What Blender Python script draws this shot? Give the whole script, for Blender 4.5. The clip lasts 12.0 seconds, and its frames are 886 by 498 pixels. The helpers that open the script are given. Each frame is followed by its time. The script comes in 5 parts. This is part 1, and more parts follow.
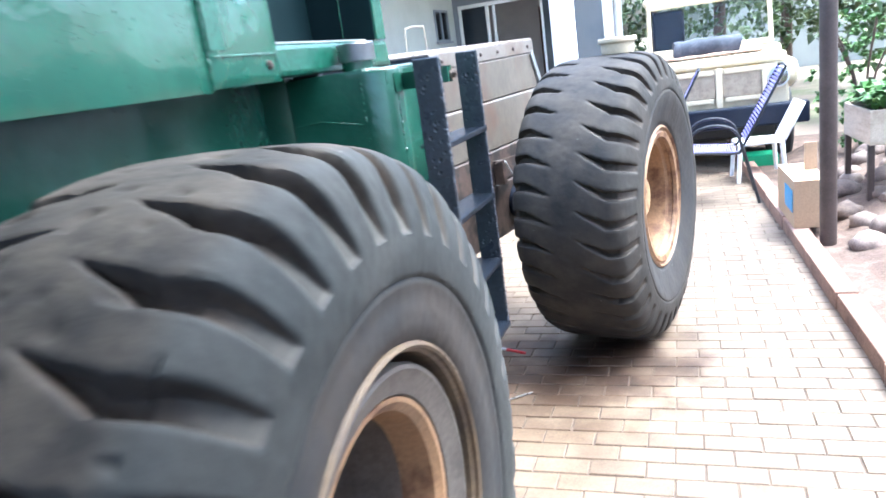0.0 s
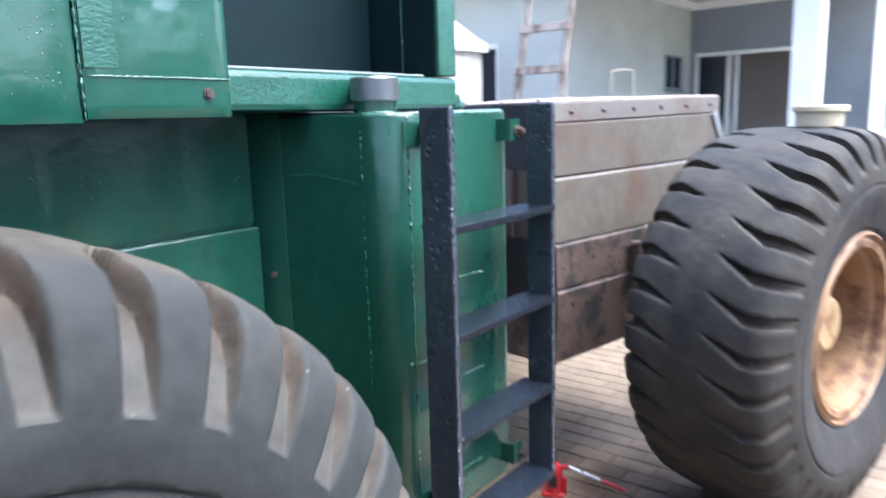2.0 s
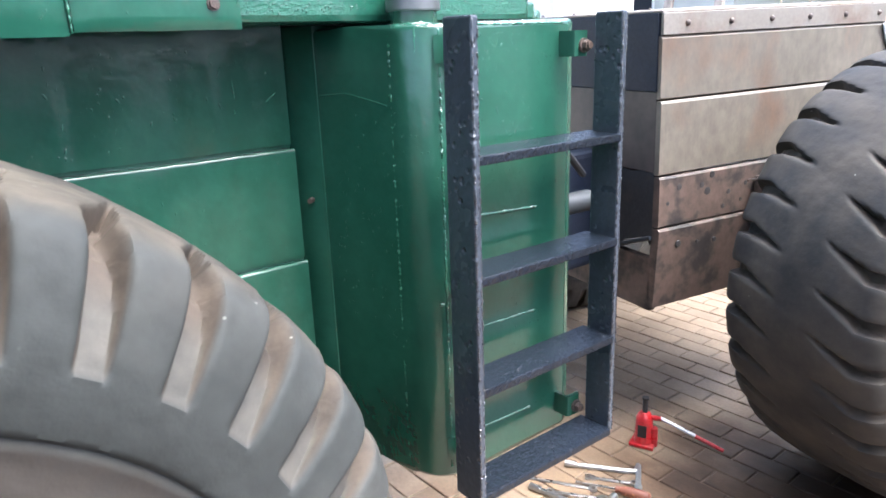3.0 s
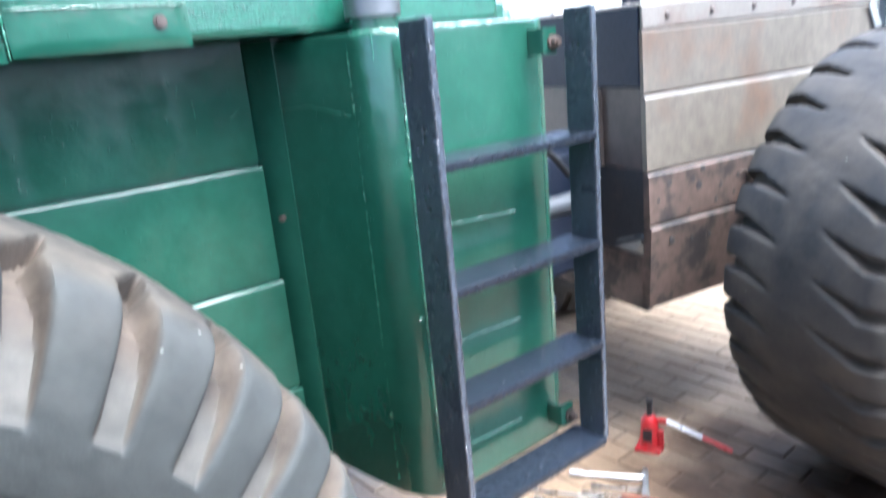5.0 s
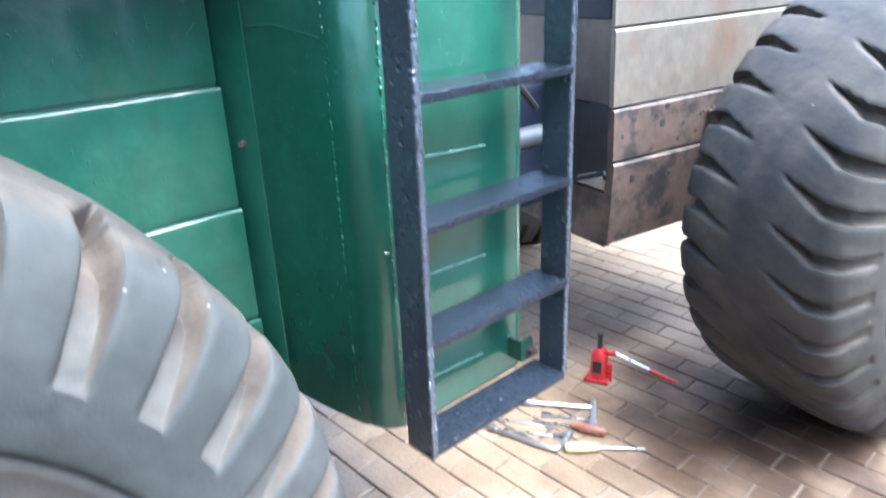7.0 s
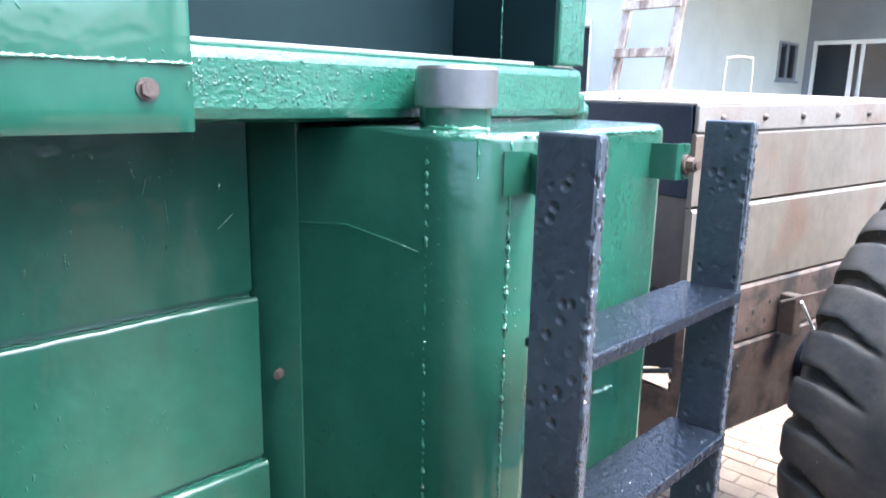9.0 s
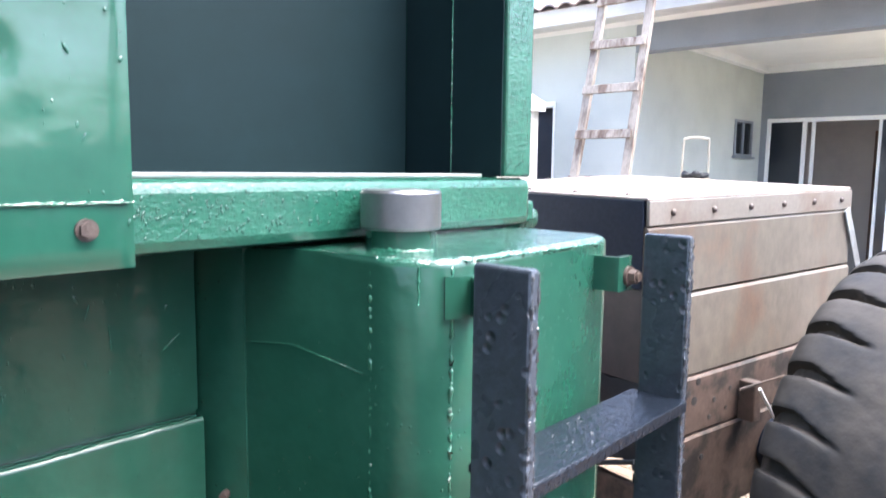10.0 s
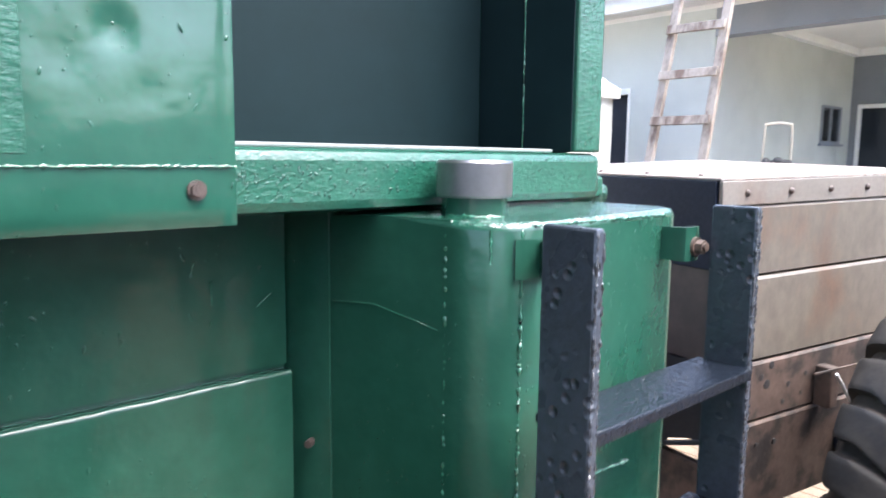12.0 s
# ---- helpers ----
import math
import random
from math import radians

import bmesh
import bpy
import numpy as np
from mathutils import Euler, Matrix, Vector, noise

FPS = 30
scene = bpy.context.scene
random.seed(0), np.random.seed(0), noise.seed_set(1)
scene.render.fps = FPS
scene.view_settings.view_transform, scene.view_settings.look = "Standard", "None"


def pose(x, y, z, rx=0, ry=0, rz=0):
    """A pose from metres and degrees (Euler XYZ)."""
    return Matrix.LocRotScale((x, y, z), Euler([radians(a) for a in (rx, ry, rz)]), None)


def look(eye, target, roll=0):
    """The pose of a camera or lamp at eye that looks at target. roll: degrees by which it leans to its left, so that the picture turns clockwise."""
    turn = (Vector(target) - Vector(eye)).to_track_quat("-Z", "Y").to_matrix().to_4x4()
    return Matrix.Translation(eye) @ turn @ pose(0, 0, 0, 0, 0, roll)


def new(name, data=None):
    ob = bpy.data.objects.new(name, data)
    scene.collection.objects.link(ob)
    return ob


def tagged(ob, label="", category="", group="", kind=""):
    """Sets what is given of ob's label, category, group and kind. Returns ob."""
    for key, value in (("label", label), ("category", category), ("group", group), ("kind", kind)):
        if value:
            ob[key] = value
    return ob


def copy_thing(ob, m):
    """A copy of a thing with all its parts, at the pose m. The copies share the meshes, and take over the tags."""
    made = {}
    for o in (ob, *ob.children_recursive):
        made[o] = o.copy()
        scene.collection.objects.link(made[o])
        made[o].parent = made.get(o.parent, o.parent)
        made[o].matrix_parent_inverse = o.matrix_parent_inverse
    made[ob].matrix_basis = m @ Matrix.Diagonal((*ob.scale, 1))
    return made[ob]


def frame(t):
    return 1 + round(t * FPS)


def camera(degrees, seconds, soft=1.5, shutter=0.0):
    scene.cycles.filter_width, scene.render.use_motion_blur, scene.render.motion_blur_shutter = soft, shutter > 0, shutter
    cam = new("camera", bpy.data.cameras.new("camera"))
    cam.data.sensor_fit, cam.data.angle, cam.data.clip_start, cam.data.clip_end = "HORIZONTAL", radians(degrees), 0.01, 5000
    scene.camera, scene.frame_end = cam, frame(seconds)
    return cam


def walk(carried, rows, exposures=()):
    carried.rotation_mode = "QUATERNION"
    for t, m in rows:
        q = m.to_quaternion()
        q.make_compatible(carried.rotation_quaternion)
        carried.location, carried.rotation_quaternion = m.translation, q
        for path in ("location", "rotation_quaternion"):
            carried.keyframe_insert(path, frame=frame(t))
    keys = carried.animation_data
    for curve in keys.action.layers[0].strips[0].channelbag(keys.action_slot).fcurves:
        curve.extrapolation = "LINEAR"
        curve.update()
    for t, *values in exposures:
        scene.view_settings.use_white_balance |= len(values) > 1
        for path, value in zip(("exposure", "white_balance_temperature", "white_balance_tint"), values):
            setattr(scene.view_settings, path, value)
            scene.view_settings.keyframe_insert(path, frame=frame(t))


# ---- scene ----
cam = camera(64.3, 12.0, 1.6, 0.9)
EXPOSURES = [(0, 3.08, 5100, 3), (0.5, 2.38, 4900, 3), (1.5, 2.42, 5100, 5), (2.5, 2.95, 5350, 7), (3, 3.02, 5550, 6), (5.5, 3.38, 5050, 3), (6.6, 3.42, 4950, 2), (8.3, 3.75, 5000, 4), (9, 3.4, 5300, 6), (10, 3.08, 5650, 9), (12, 2.84, 5700, 9)]
PATH = [
    (0, (-0.071, 0.413, 1.466), (-0.764, 2.22, 0.962), -8.1),
    (0.5, (-0.013, 0.633, 1.444), (-0.767, 2.406, 0.907), -7.5),
    (1, (0.102, 0.829, 1.45), (-0.869, 2.494, 0.919), -6.5),
    (1.5, (0.105, 1.056, 1.441), (-0.946, 2.682, 0.943), -3.7),
    (2, (0.122, 1.191, 1.461), (-1.113, 2.723, 1.101), -1.7),
    (2.5, (0.174, 1.367, 1.459), (-1.209, 2.757, 1.069), -0.3),
    (3, (0.196, 1.477, 1.448), (-1.317, 2.656, 0.881), -2.0),
    (4.8, (0.153, 1.535, 1.478), (-1.359, 2.746, 0.981), -4.8),
    (5, (0.195, 1.558, 1.433), (-1.336, 2.727, 0.893), -5.4),
    (5.5, (0.161, 1.557, 1.419), (-1.234, 2.764, 0.649), -3.9),
    (6, (0.162, 1.557, 1.42), (-1.208, 2.778, 0.625), -3.8),
    (6.5, (0.162, 1.556, 1.419), (-1.21, 2.768, 0.613), -2.8),
    (6.7, (0.174, 1.553, 1.426), (-1.215, 2.758, 0.64), -2.8),
    (8.3, (-0.289, 1.624, 1.5), (-1.622, 3.008, 0.945), 0.2),
    (8.5, (-0.326, 1.643, 1.503), (-1.65, 3.049, 0.981), 1.0),
    (9, (-0.343, 1.665, 1.521), (-1.71, 3.061, 1.096), 1.1),
    (9.5, (-0.321, 1.67, 1.528), (-1.696, 3.072, 1.149), 1.5),
    (10, (-0.315, 1.688, 1.587), (-1.652, 3.157, 1.36), 0.7),
    (10.5, (-0.309, 1.682, 1.596), (-1.645, 3.155, 1.381), 0.8),
    (11, (-0.31, 1.671, 1.596), (-1.676, 3.109, 1.336), 0.6),
    (11.5, (-0.303, 1.654, 1.582), (-1.721, 3.042, 1.331), 1.1),
    (12, (-0.272, 1.642, 1.56), (-1.748, 2.967, 1.305), 0.6),
]
walk(cam, [(t, look(eye, target, roll)) for t, eye, target, roll in PATH], EXPOSURES)

# ---- world and light ----
SUN_EL, SUN_ROT = radians(65), radians(66)
world = bpy.data.worlds.new("world")
scene.world = world
world.use_nodes = True
wn = world.node_tree
sky = wn.nodes.new("ShaderNodeTexSky")
sky.sky_type = "NISHITA"
sky.sun_disc = False
sky.sun_elevation, sky.sun_rotation = SUN_EL, SUN_ROT
sky.air_density, sky.dust_density, sky.ozone_density = 0.8, 7.5, 0.4
wn.links.new(sky.outputs[0], wn.nodes["Background"].inputs[0])
wn.nodes["Background"].inputs[1].default_value = 0.15
sun_data = bpy.data.lights.new("sun", "SUN")
sun_data.energy, sun_data.angle, sun_data.color = 0.6, radians(30), (1.0, 0.96, 0.9)
sun_dir = Vector((math.sin(SUN_ROT) * math.cos(SUN_EL), math.cos(SUN_ROT) * math.cos(SUN_EL), math.sin(SUN_EL)))
sun = new("sun", sun_data)
sun.matrix_world = look(sun_dir * 30, (0, 0, 0))


# ---- materials ----
def material(name, base, rough=0.6, metal=0.0, spots=None, scale=6.0, lo=0.45, hi=0.65, bump=0.2, bump_scale=60.0,
             coat=0.0, vary=0.12, fine=90.0, rough_var=0.1, island=0.0, stretch=(1, 1, 1), bump_dist=0.003, specks=0.0, speck_scale=40.0, speck_size=0.12, speck_keep=0.5, placed=False, cluster=0.0, spec=0.5):
    m = bpy.data.materials.new(name)
    m.use_nodes = True
    nt = m.node_tree
    p = nt.nodes["Principled BSDF"]
    co = nt.nodes.new("ShaderNodeTexCoord")
    mp = nt.nodes.new("ShaderNodeMapping")
    mp.inputs["Scale"].default_value = stretch
    nt.links.new(nt.nodes.new("ShaderNodeNewGeometry").outputs["Position"] if placed else co.outputs["Object"], mp.inputs[0])

    def noise_node(s, d=4.0, rgh=0.6):
        n = nt.nodes.new("ShaderNodeTexNoise")
        n.inputs["Scale"].default_value, n.inputs["Detail"].default_value, n.inputs["Roughness"].default_value = s, d, rgh
        nt.links.new(mp.outputs[0], n.inputs["Vector"])
        return n

    def mix(fac, a, b, mode="MIX"):
        n = nt.nodes.new("ShaderNodeMix")
        n.data_type, n.blend_type = "RGBA", mode
        for sock, v in ((n.inputs[0], fac), (n.inputs[6], a), (n.inputs[7], b)):
            if isinstance(v, (int, float)):
                sock.default_value = v
            elif isinstance(v, tuple):
                sock.default_value = (*v[:3], 1)
            else:
                nt.links.new(v, sock)
        return n.outputs[2]

    def ramp(src, a, b, va=0.0, vb=1.0):
        n = nt.nodes.new("ShaderNodeMapRange")
        n.inputs[1].default_value, n.inputs[2].default_value = a, b
        n.inputs[3].default_value, n.inputs[4].default_value = va, vb
        nt.links.new(src, n.inputs[0])
        return n.outputs[0]

    big, small = noise_node(scale), noise_node(fine, 2.0)
    col = base
    if spots:
        col = mix(ramp(big.outputs[0], lo, hi), base, spots)
    grey = mix(ramp(small.outputs[0], 0.3, 0.7), (1 - vary,) * 3, (1 + vary,) * 3)
    col = mix(1.0, col, grey, "MULTIPLY")
    mid = noise_node(scale * 0.37, 3.0)
    col = mix(1.0, col, mix(ramp(mid.outputs[0], 0.3, 0.7), (1 - vary,) * 3, (1 + vary,) * 3), "MULTIPLY")
    if island:
        info = nt.nodes.new("ShaderNodeObjectInfo")
        geo = nt.nodes.new("ShaderNodeNewGeometry")
        add = nt.nodes.new("ShaderNodeMath")
        add.operation = "ADD"
        nt.links.new(info.outputs["Random"], add.inputs[0])
        nt.links.new(geo.outputs["Random Per Island"], add.inputs[1])
        fr = nt.nodes.new("ShaderNodeMath")
        fr.operation = "FRACT"
        nt.links.new(add.outputs[0], fr.inputs[0])
        col = mix(1.0, col, mix(fr.outputs[0], (1 - island, 1 - island * 1.1, 1 - island * 1.2), (1 + island, 1 + island, 1 + island)), "MULTIPLY")
    if isinstance(col, tuple):
        p.inputs["Base Color"].default_value = (*col, 1)
    else:
        nt.links.new(col, p.inputs["Base Color"])
    nt.links.new(ramp(big.outputs[0], 0.3, 0.7, max(0.02, rough - rough_var), min(1, rough + rough_var)), p.inputs["Roughness"])
    p.inputs["Metallic"].default_value = metal
    p.inputs["Specular IOR Level"].default_value = spec
    p.inputs["Coat Weight"].default_value = coat
    p.inputs["Coat Roughness"].default_value = 0.04
    if bump:
        b = nt.nodes.new("ShaderNodeBump")
        b.inputs["Strength"].default_value, b.inputs["Distance"].default_value = bump, bump_dist
        nt.links.new(noise_node(bump_scale, 3.0).outputs[0], b.inputs["Height"])
        last = b
        if specks:
            vo = nt.nodes.new("ShaderNodeTexVoronoi")
            vo.inputs["Scale"].default_value = speck_scale
            nt.links.new(mp.outputs[0], vo.inputs["Vector"])
            dot = ramp(vo.outputs["Distance"], speck_size, speck_size * 0.3)
            sep = nt.nodes.new("ShaderNodeSeparateColor")
            nt.links.new(vo.outputs["Color"], sep.inputs[0])
            keep = ramp(sep.outputs[0], speck_keep, speck_keep - 0.05)
            mul = nt.nodes.new("ShaderNodeMath")
            mul.operation = "MULTIPLY"
            nt.links.new(dot, mul.inputs[0])
            nt.links.new(keep, mul.inputs[1])
            if cluster:
                grp = ramp(noise_node(cluster, 2.0).outputs[0], 0.47, 0.6)
                mul2 = nt.nodes.new("ShaderNodeMath")
                mul2.operation = "MULTIPLY"
                nt.links.new(mul.outputs[0], mul2.inputs[0])
                nt.links.new(grp, mul2.inputs[1])
                mul = mul2
            b2 = nt.nodes.new("ShaderNodeBump")
            b2.inputs["Strength"].default_value, b2.inputs["Distance"].default_value = min(1.0, abs(specks)), 0.004
            b2.invert = specks < 0
            nt.links.new(mul.outputs[0], b2.inputs["Height"])
            nt.links.new(b.outputs[0], b2.inputs["Normal"])
            last = b2
        nt.links.new(last.outputs[0], p.inputs["Normal"])
        nt.links.new(last.outputs[0], p.inputs["Coat Normal"])
    return m


GREEN = material("green_enamel", (0.0125, 0.054, 0.035), 0.2, spots=(0.017, 0.067, 0.044), scale=4, bump=0.6, bump_scale=15, vary=0.06, fine=25, rough_var=0.05, specks=0.35, speck_scale=110, speck_size=0.22, speck_keep=0.2, cluster=5.0, coat=0.3)
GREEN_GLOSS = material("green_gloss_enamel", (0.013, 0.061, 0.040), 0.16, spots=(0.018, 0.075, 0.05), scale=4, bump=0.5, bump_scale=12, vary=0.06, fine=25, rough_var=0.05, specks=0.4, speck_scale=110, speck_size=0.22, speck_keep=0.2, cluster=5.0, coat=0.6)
GREEN_WET = material("green_poured_enamel", (0.013, 0.061, 0.040), 0.12, spots=(0.018, 0.075, 0.05), scale=4, bump=1.0, bump_scale=70, bump_dist=0.006, vary=0.06, fine=25, rough_var=0.04, specks=0.6, speck_scale=90, speck_size=0.3, speck_keep=0.35, coat=1.0)
GREEN_ROUGH = material("green_enamel_brushed", (0.0155, 0.074, 0.048), 0.2, spots=(0.021, 0.088, 0.058), scale=7, bump=0.5, bump_scale=150, stretch=(1, 0.6, 1), vary=0.1, rough_var=0.06, specks=0.2, speck_scale=150, speck_size=0.3, speck_keep=0.35, cluster=20.0, coat=0.5)
WELD = material("green_weld", (0.02, 0.095, 0.058), 0.15, bump=0.6, bump_scale=160, vary=0.1, coat=1.0)
BLACK = material("black_enamel", (0.034, 0.041, 0.054), 0.3, bump=0.55, bump_scale=40, vary=0.2, rough_var=0.08, specks=-0.9, speck_scale=62, speck_size=0.45, speck_keep=0.55, cluster=18.0, coat=0.15, spec=0.4)
RUNG = material("black_gloss_rung", (0.008, 0.0105, 0.016), 0.13, spec=0.28, bump=0.8, bump_scale=75, vary=0.2, rough_var=0.06, bump_dist=0.005, specks=-0.7, speck_scale=60, speck_size=0.35, speck_keep=0.4, cluster=12.0)
EDGE = material("black_gloss_edge", (0.03, 0.033, 0.04), 0.12, bump=0.5, bump_scale=150, vary=0.15, coat=1.0)
NAVY = material("dark_navy_paint", (0.010, 0.014, 0.026), 0.5, spots=(0.017, 0.02, 0.03), scale=4, bump=0.2, vary=0.2, spec=0.2)
# lining colour, used again to paint the shade on the window jamb
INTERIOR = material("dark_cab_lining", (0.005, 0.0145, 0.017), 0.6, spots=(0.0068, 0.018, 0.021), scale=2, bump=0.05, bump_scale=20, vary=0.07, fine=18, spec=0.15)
RUST = material("weathered_steel", (0.112, 0.096, 0.078), 0.45, spots=(0.098, 0.064, 0.044), scale=3.5, lo=0.5, hi=0.66, bump=0.2, bump_scale=35, vary=0.18, fine=28, stretch=(1, 1, 0.7), rough_var=0.12)
RUST_LOW = material("grimy_rusted_steel", (0.078, 0.053, 0.042), 0.6, spots=(0.02, 0.016, 0.015), scale=7, lo=0.48, hi=0.6, bump=0.35, bump_scale=45, vary=0.2, fine=35)
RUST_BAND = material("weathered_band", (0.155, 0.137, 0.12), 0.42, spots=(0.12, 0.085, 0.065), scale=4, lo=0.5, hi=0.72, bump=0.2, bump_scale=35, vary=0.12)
# brown steel darkened in colour for the shade in front of the hood
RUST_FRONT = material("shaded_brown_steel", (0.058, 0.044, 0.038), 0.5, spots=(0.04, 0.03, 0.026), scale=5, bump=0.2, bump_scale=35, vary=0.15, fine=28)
# sooty steel of the torn plate, also the dark painted into the panel holes
SOOT_SHADE = material("sooty_black_steel", (0.02, 0.019, 0.02), 0.55, spots=(0.05, 0.038, 0.032), scale=8, lo=0.55, hi=0.72, bump=0.4, bump_scale=40, vary=0.2)
# pale grey that paints the reflection on the cab's window sill
SILL_GLARE = material("grey_window_seal", (0.2, 0.22, 0.215), 0.35, bump=0.3, bump_scale=80, vary=0.12)
# hood steel made paler to hold the sky glare on its top
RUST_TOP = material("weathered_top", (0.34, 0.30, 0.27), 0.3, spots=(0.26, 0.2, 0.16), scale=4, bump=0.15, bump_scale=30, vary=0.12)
STRAP = material("dull_grey_steel", (0.2, 0.21, 0.215), 0.5, spots=(0.14, 0.135, 0.13), scale=12, bump=0.2, vary=0.12)
RUST_DARK = material("rusty_dark_steel", (0.09, 0.055, 0.04), 0.7, spots=(0.16, 0.07, 0.035), scale=14, bump=0.6, bump_scale=60, vary=0.25)
RUBBER = material("car_tyre_rubber", (0.03, 0.03, 0.031), 0.7, bump=0.2, vary=0.12)
PLASTER = material("beige_room_plaster", (0.5, 0.45, 0.4), 0.9, spots=(0.45, 0.4, 0.36), scale=2, bump=0.1, vary=0.05)
RIM_DARK = material("dusty_dark_rim", (0.095, 0.082, 0.07), 0.6, spots=(0.06, 0.05, 0.043), scale=7, bump=0.4, bump_scale=50, vary=0.18)
RIM = material("rusty_yellow_rim", (0.24, 0.14, 0.07), 0.55, spots=(0.12, 0.058, 0.03), scale=9, lo=0.5, hi=0.62, bump=0.5, bump_scale=50, vary=0.15)
RIM_OLD = material("dull_old_rim", (0.115, 0.08, 0.046), 0.55, spots=(0.085, 0.06, 0.042), scale=9, lo=0.45, hi=0.62, bump=0.5, bump_scale=50, vary=0.18)
OCHRE = material("ochre_painted_hub", (0.36, 0.25, 0.13), 0.5, spots=(0.2, 0.1, 0.05), scale=12, lo=0.52, hi=0.66, bump=0.4, bump_scale=50, vary=0.15)
CAP = material("grey_plastic_cap", (0.2, 0.2, 0.21), 0.33, metal=0.85, bump=0.1, vary=0.05)
STEEL = material("chromed_steel", (0.46, 0.46, 0.46), 0.3, metal=0.95, bump=0.2, vary=0.1)
BOLT = material("rusty_bolt", (0.07, 0.052, 0.045), 0.5, metal=0.3, bump=0.5, bump_scale=200)
PAVER = material("clay_paver", (0.178, 0.136, 0.096), 0.52, spots=(0.125, 0.09, 0.06), scale=3.0, lo=0.42, hi=0.7, bump=0.3, bump_scale=120, vary=0.16, island=0.15, rough_var=0.12, placed=True)


def stain_and_shade(m, where, radius, colour):
    """Mixes a ragged dark patch, of stain or painted shade, round a place of the floor into the material's colour."""
    nt = m.node_tree
    p = nt.nodes["Principled BSDF"]
    src = p.inputs["Base Color"].links[0].from_socket
    geo = nt.nodes.new("ShaderNodeNewGeometry")
    dist = nt.nodes.new("ShaderNodeVectorMath")
    dist.operation = "DISTANCE"
    dist.inputs[1].default_value = where
    nt.links.new(geo.outputs["Position"], dist.inputs[0])
    n = nt.nodes.new("ShaderNodeTexNoise")
    n.inputs["Scale"].default_value, n.inputs["Detail"].default_value = 5.0, 6.0
    nt.links.new(geo.outputs["Position"], n.inputs["Vector"])
    add = nt.nodes.new("ShaderNodeMath")
    add.operation = "MULTIPLY_ADD"
    add.inputs[1].default_value = radius * 1.8
    nt.links.new(n.outputs[0], add.inputs[0])
    nt.links.new(dist.outputs["Value"], add.inputs[2])
    fac = nt.nodes.new("ShaderNodeMapRange")
    fac.inputs[1].default_value, fac.inputs[2].default_value = radius * 1.25, radius * 1.9
    fac.inputs[3].default_value, fac.inputs[4].default_value = 0.9, 0.0
    nt.links.new(add.outputs[0], fac.inputs[0])
    mx = nt.nodes.new("ShaderNodeMix")
    mx.data_type, mx.blend_type = "RGBA", "MULTIPLY"
    mx.inputs[7].default_value = (*colour, 1)
    nt.links.new(fac.outputs[0], mx.inputs[0])
    nt.links.new(src, mx.inputs[6])
    nt.links.new(mx.outputs[2], p.inputs["Base Color"])


def tyre_skin(name, side, earth, groove, dust, mud):
    """Worn rubber: pairs of tones for the sidewall, the earthy tread, the grooves, the dust on their floors and the muddy bead, laid where the mesh says."""
    m = material(name, side[0], 0.74, spots=side[1], spec=0.25, scale=5, lo=0.42, hi=0.72, bump=0.4, bump_scale=38, vary=0.16, fine=28)
    nt = m.node_tree
    p = nt.nodes["Principled BSDF"]
    co = nt.nodes.new("ShaderNodeTexCoord")
    for key, (a, b), scale in (("earth", earth, 6.0), ("mud", mud, 6.0), ("groove", groove, 9.0), ("dust", dust, 14.0)):
        n = nt.nodes.new("ShaderNodeTexNoise")
        n.inputs["Scale"].default_value, n.inputs["Detail"].default_value, n.inputs["Roughness"].default_value = scale, 5.0, 0.65
        nt.links.new(co.outputs["Object"], n.inputs["Vector"])
        sharp = nt.nodes.new("ShaderNodeMapRange")
        sharp.inputs[1].default_value, sharp.inputs[2].default_value = 0.38, 0.64
        nt.links.new(n.outputs[0], sharp.inputs[0])
        att = nt.nodes.new("ShaderNodeAttribute")
        att.attribute_name = key
        tone, mx = nt.nodes.new("ShaderNodeMix"), nt.nodes.new("ShaderNodeMix")
        tone.data_type = mx.data_type = "RGBA"
        tone.inputs[6].default_value, tone.inputs[7].default_value = (*a, 1), (*b, 1)
        nt.links.new(sharp.outputs[0], tone.inputs[0])
        src = p.inputs["Base Color"].links[0].from_socket
        nt.links.new(att.outputs["Fac"], mx.inputs[0])
        nt.links.new(src, mx.inputs[6])
        nt.links.new(tone.outputs[2], mx.inputs[7])
        nt.links.new(mx.outputs[2], p.inputs["Base Color"])
    # small pale scuffs
    vo = nt.nodes.new("ShaderNodeTexVoronoi")
    vo.inputs["Scale"].default_value = 38.0
    nt.links.new(co.outputs["Object"], vo.inputs["Vector"])
    sep = nt.nodes.new("ShaderNodeSeparateColor")
    nt.links.new(vo.outputs["Color"], sep.inputs[0])
    few, dot, both = nt.nodes.new("ShaderNodeMapRange"), nt.nodes.new("ShaderNodeMapRange"), nt.nodes.new("ShaderNodeMath")
    few.inputs[1].default_value, few.inputs[2].default_value = 0.06, 0.04
    dot.inputs[1].default_value, dot.inputs[2].default_value = 0.11, 0.05
    nt.links.new(sep.outputs[0], few.inputs[0])
    nt.links.new(vo.outputs["Distance"], dot.inputs[0])
    both.operation = "MULTIPLY"
    nt.links.new(few.outputs[0], both.inputs[0])
    nt.links.new(dot.outputs[0], both.inputs[1])
    mx = nt.nodes.new("ShaderNodeMix")
    mx.data_type = "RGBA"
    mx.inputs[7].default_value = (0.2, 0.195, 0.18, 1)
    src = p.inputs["Base Color"].links[0].from_socket
    nt.links.new(both.outputs[0], mx.inputs[0])
    nt.links.new(src, mx.inputs[6])
    nt.links.new(mx.outputs[2], p.inputs["Base Color"])
    return m


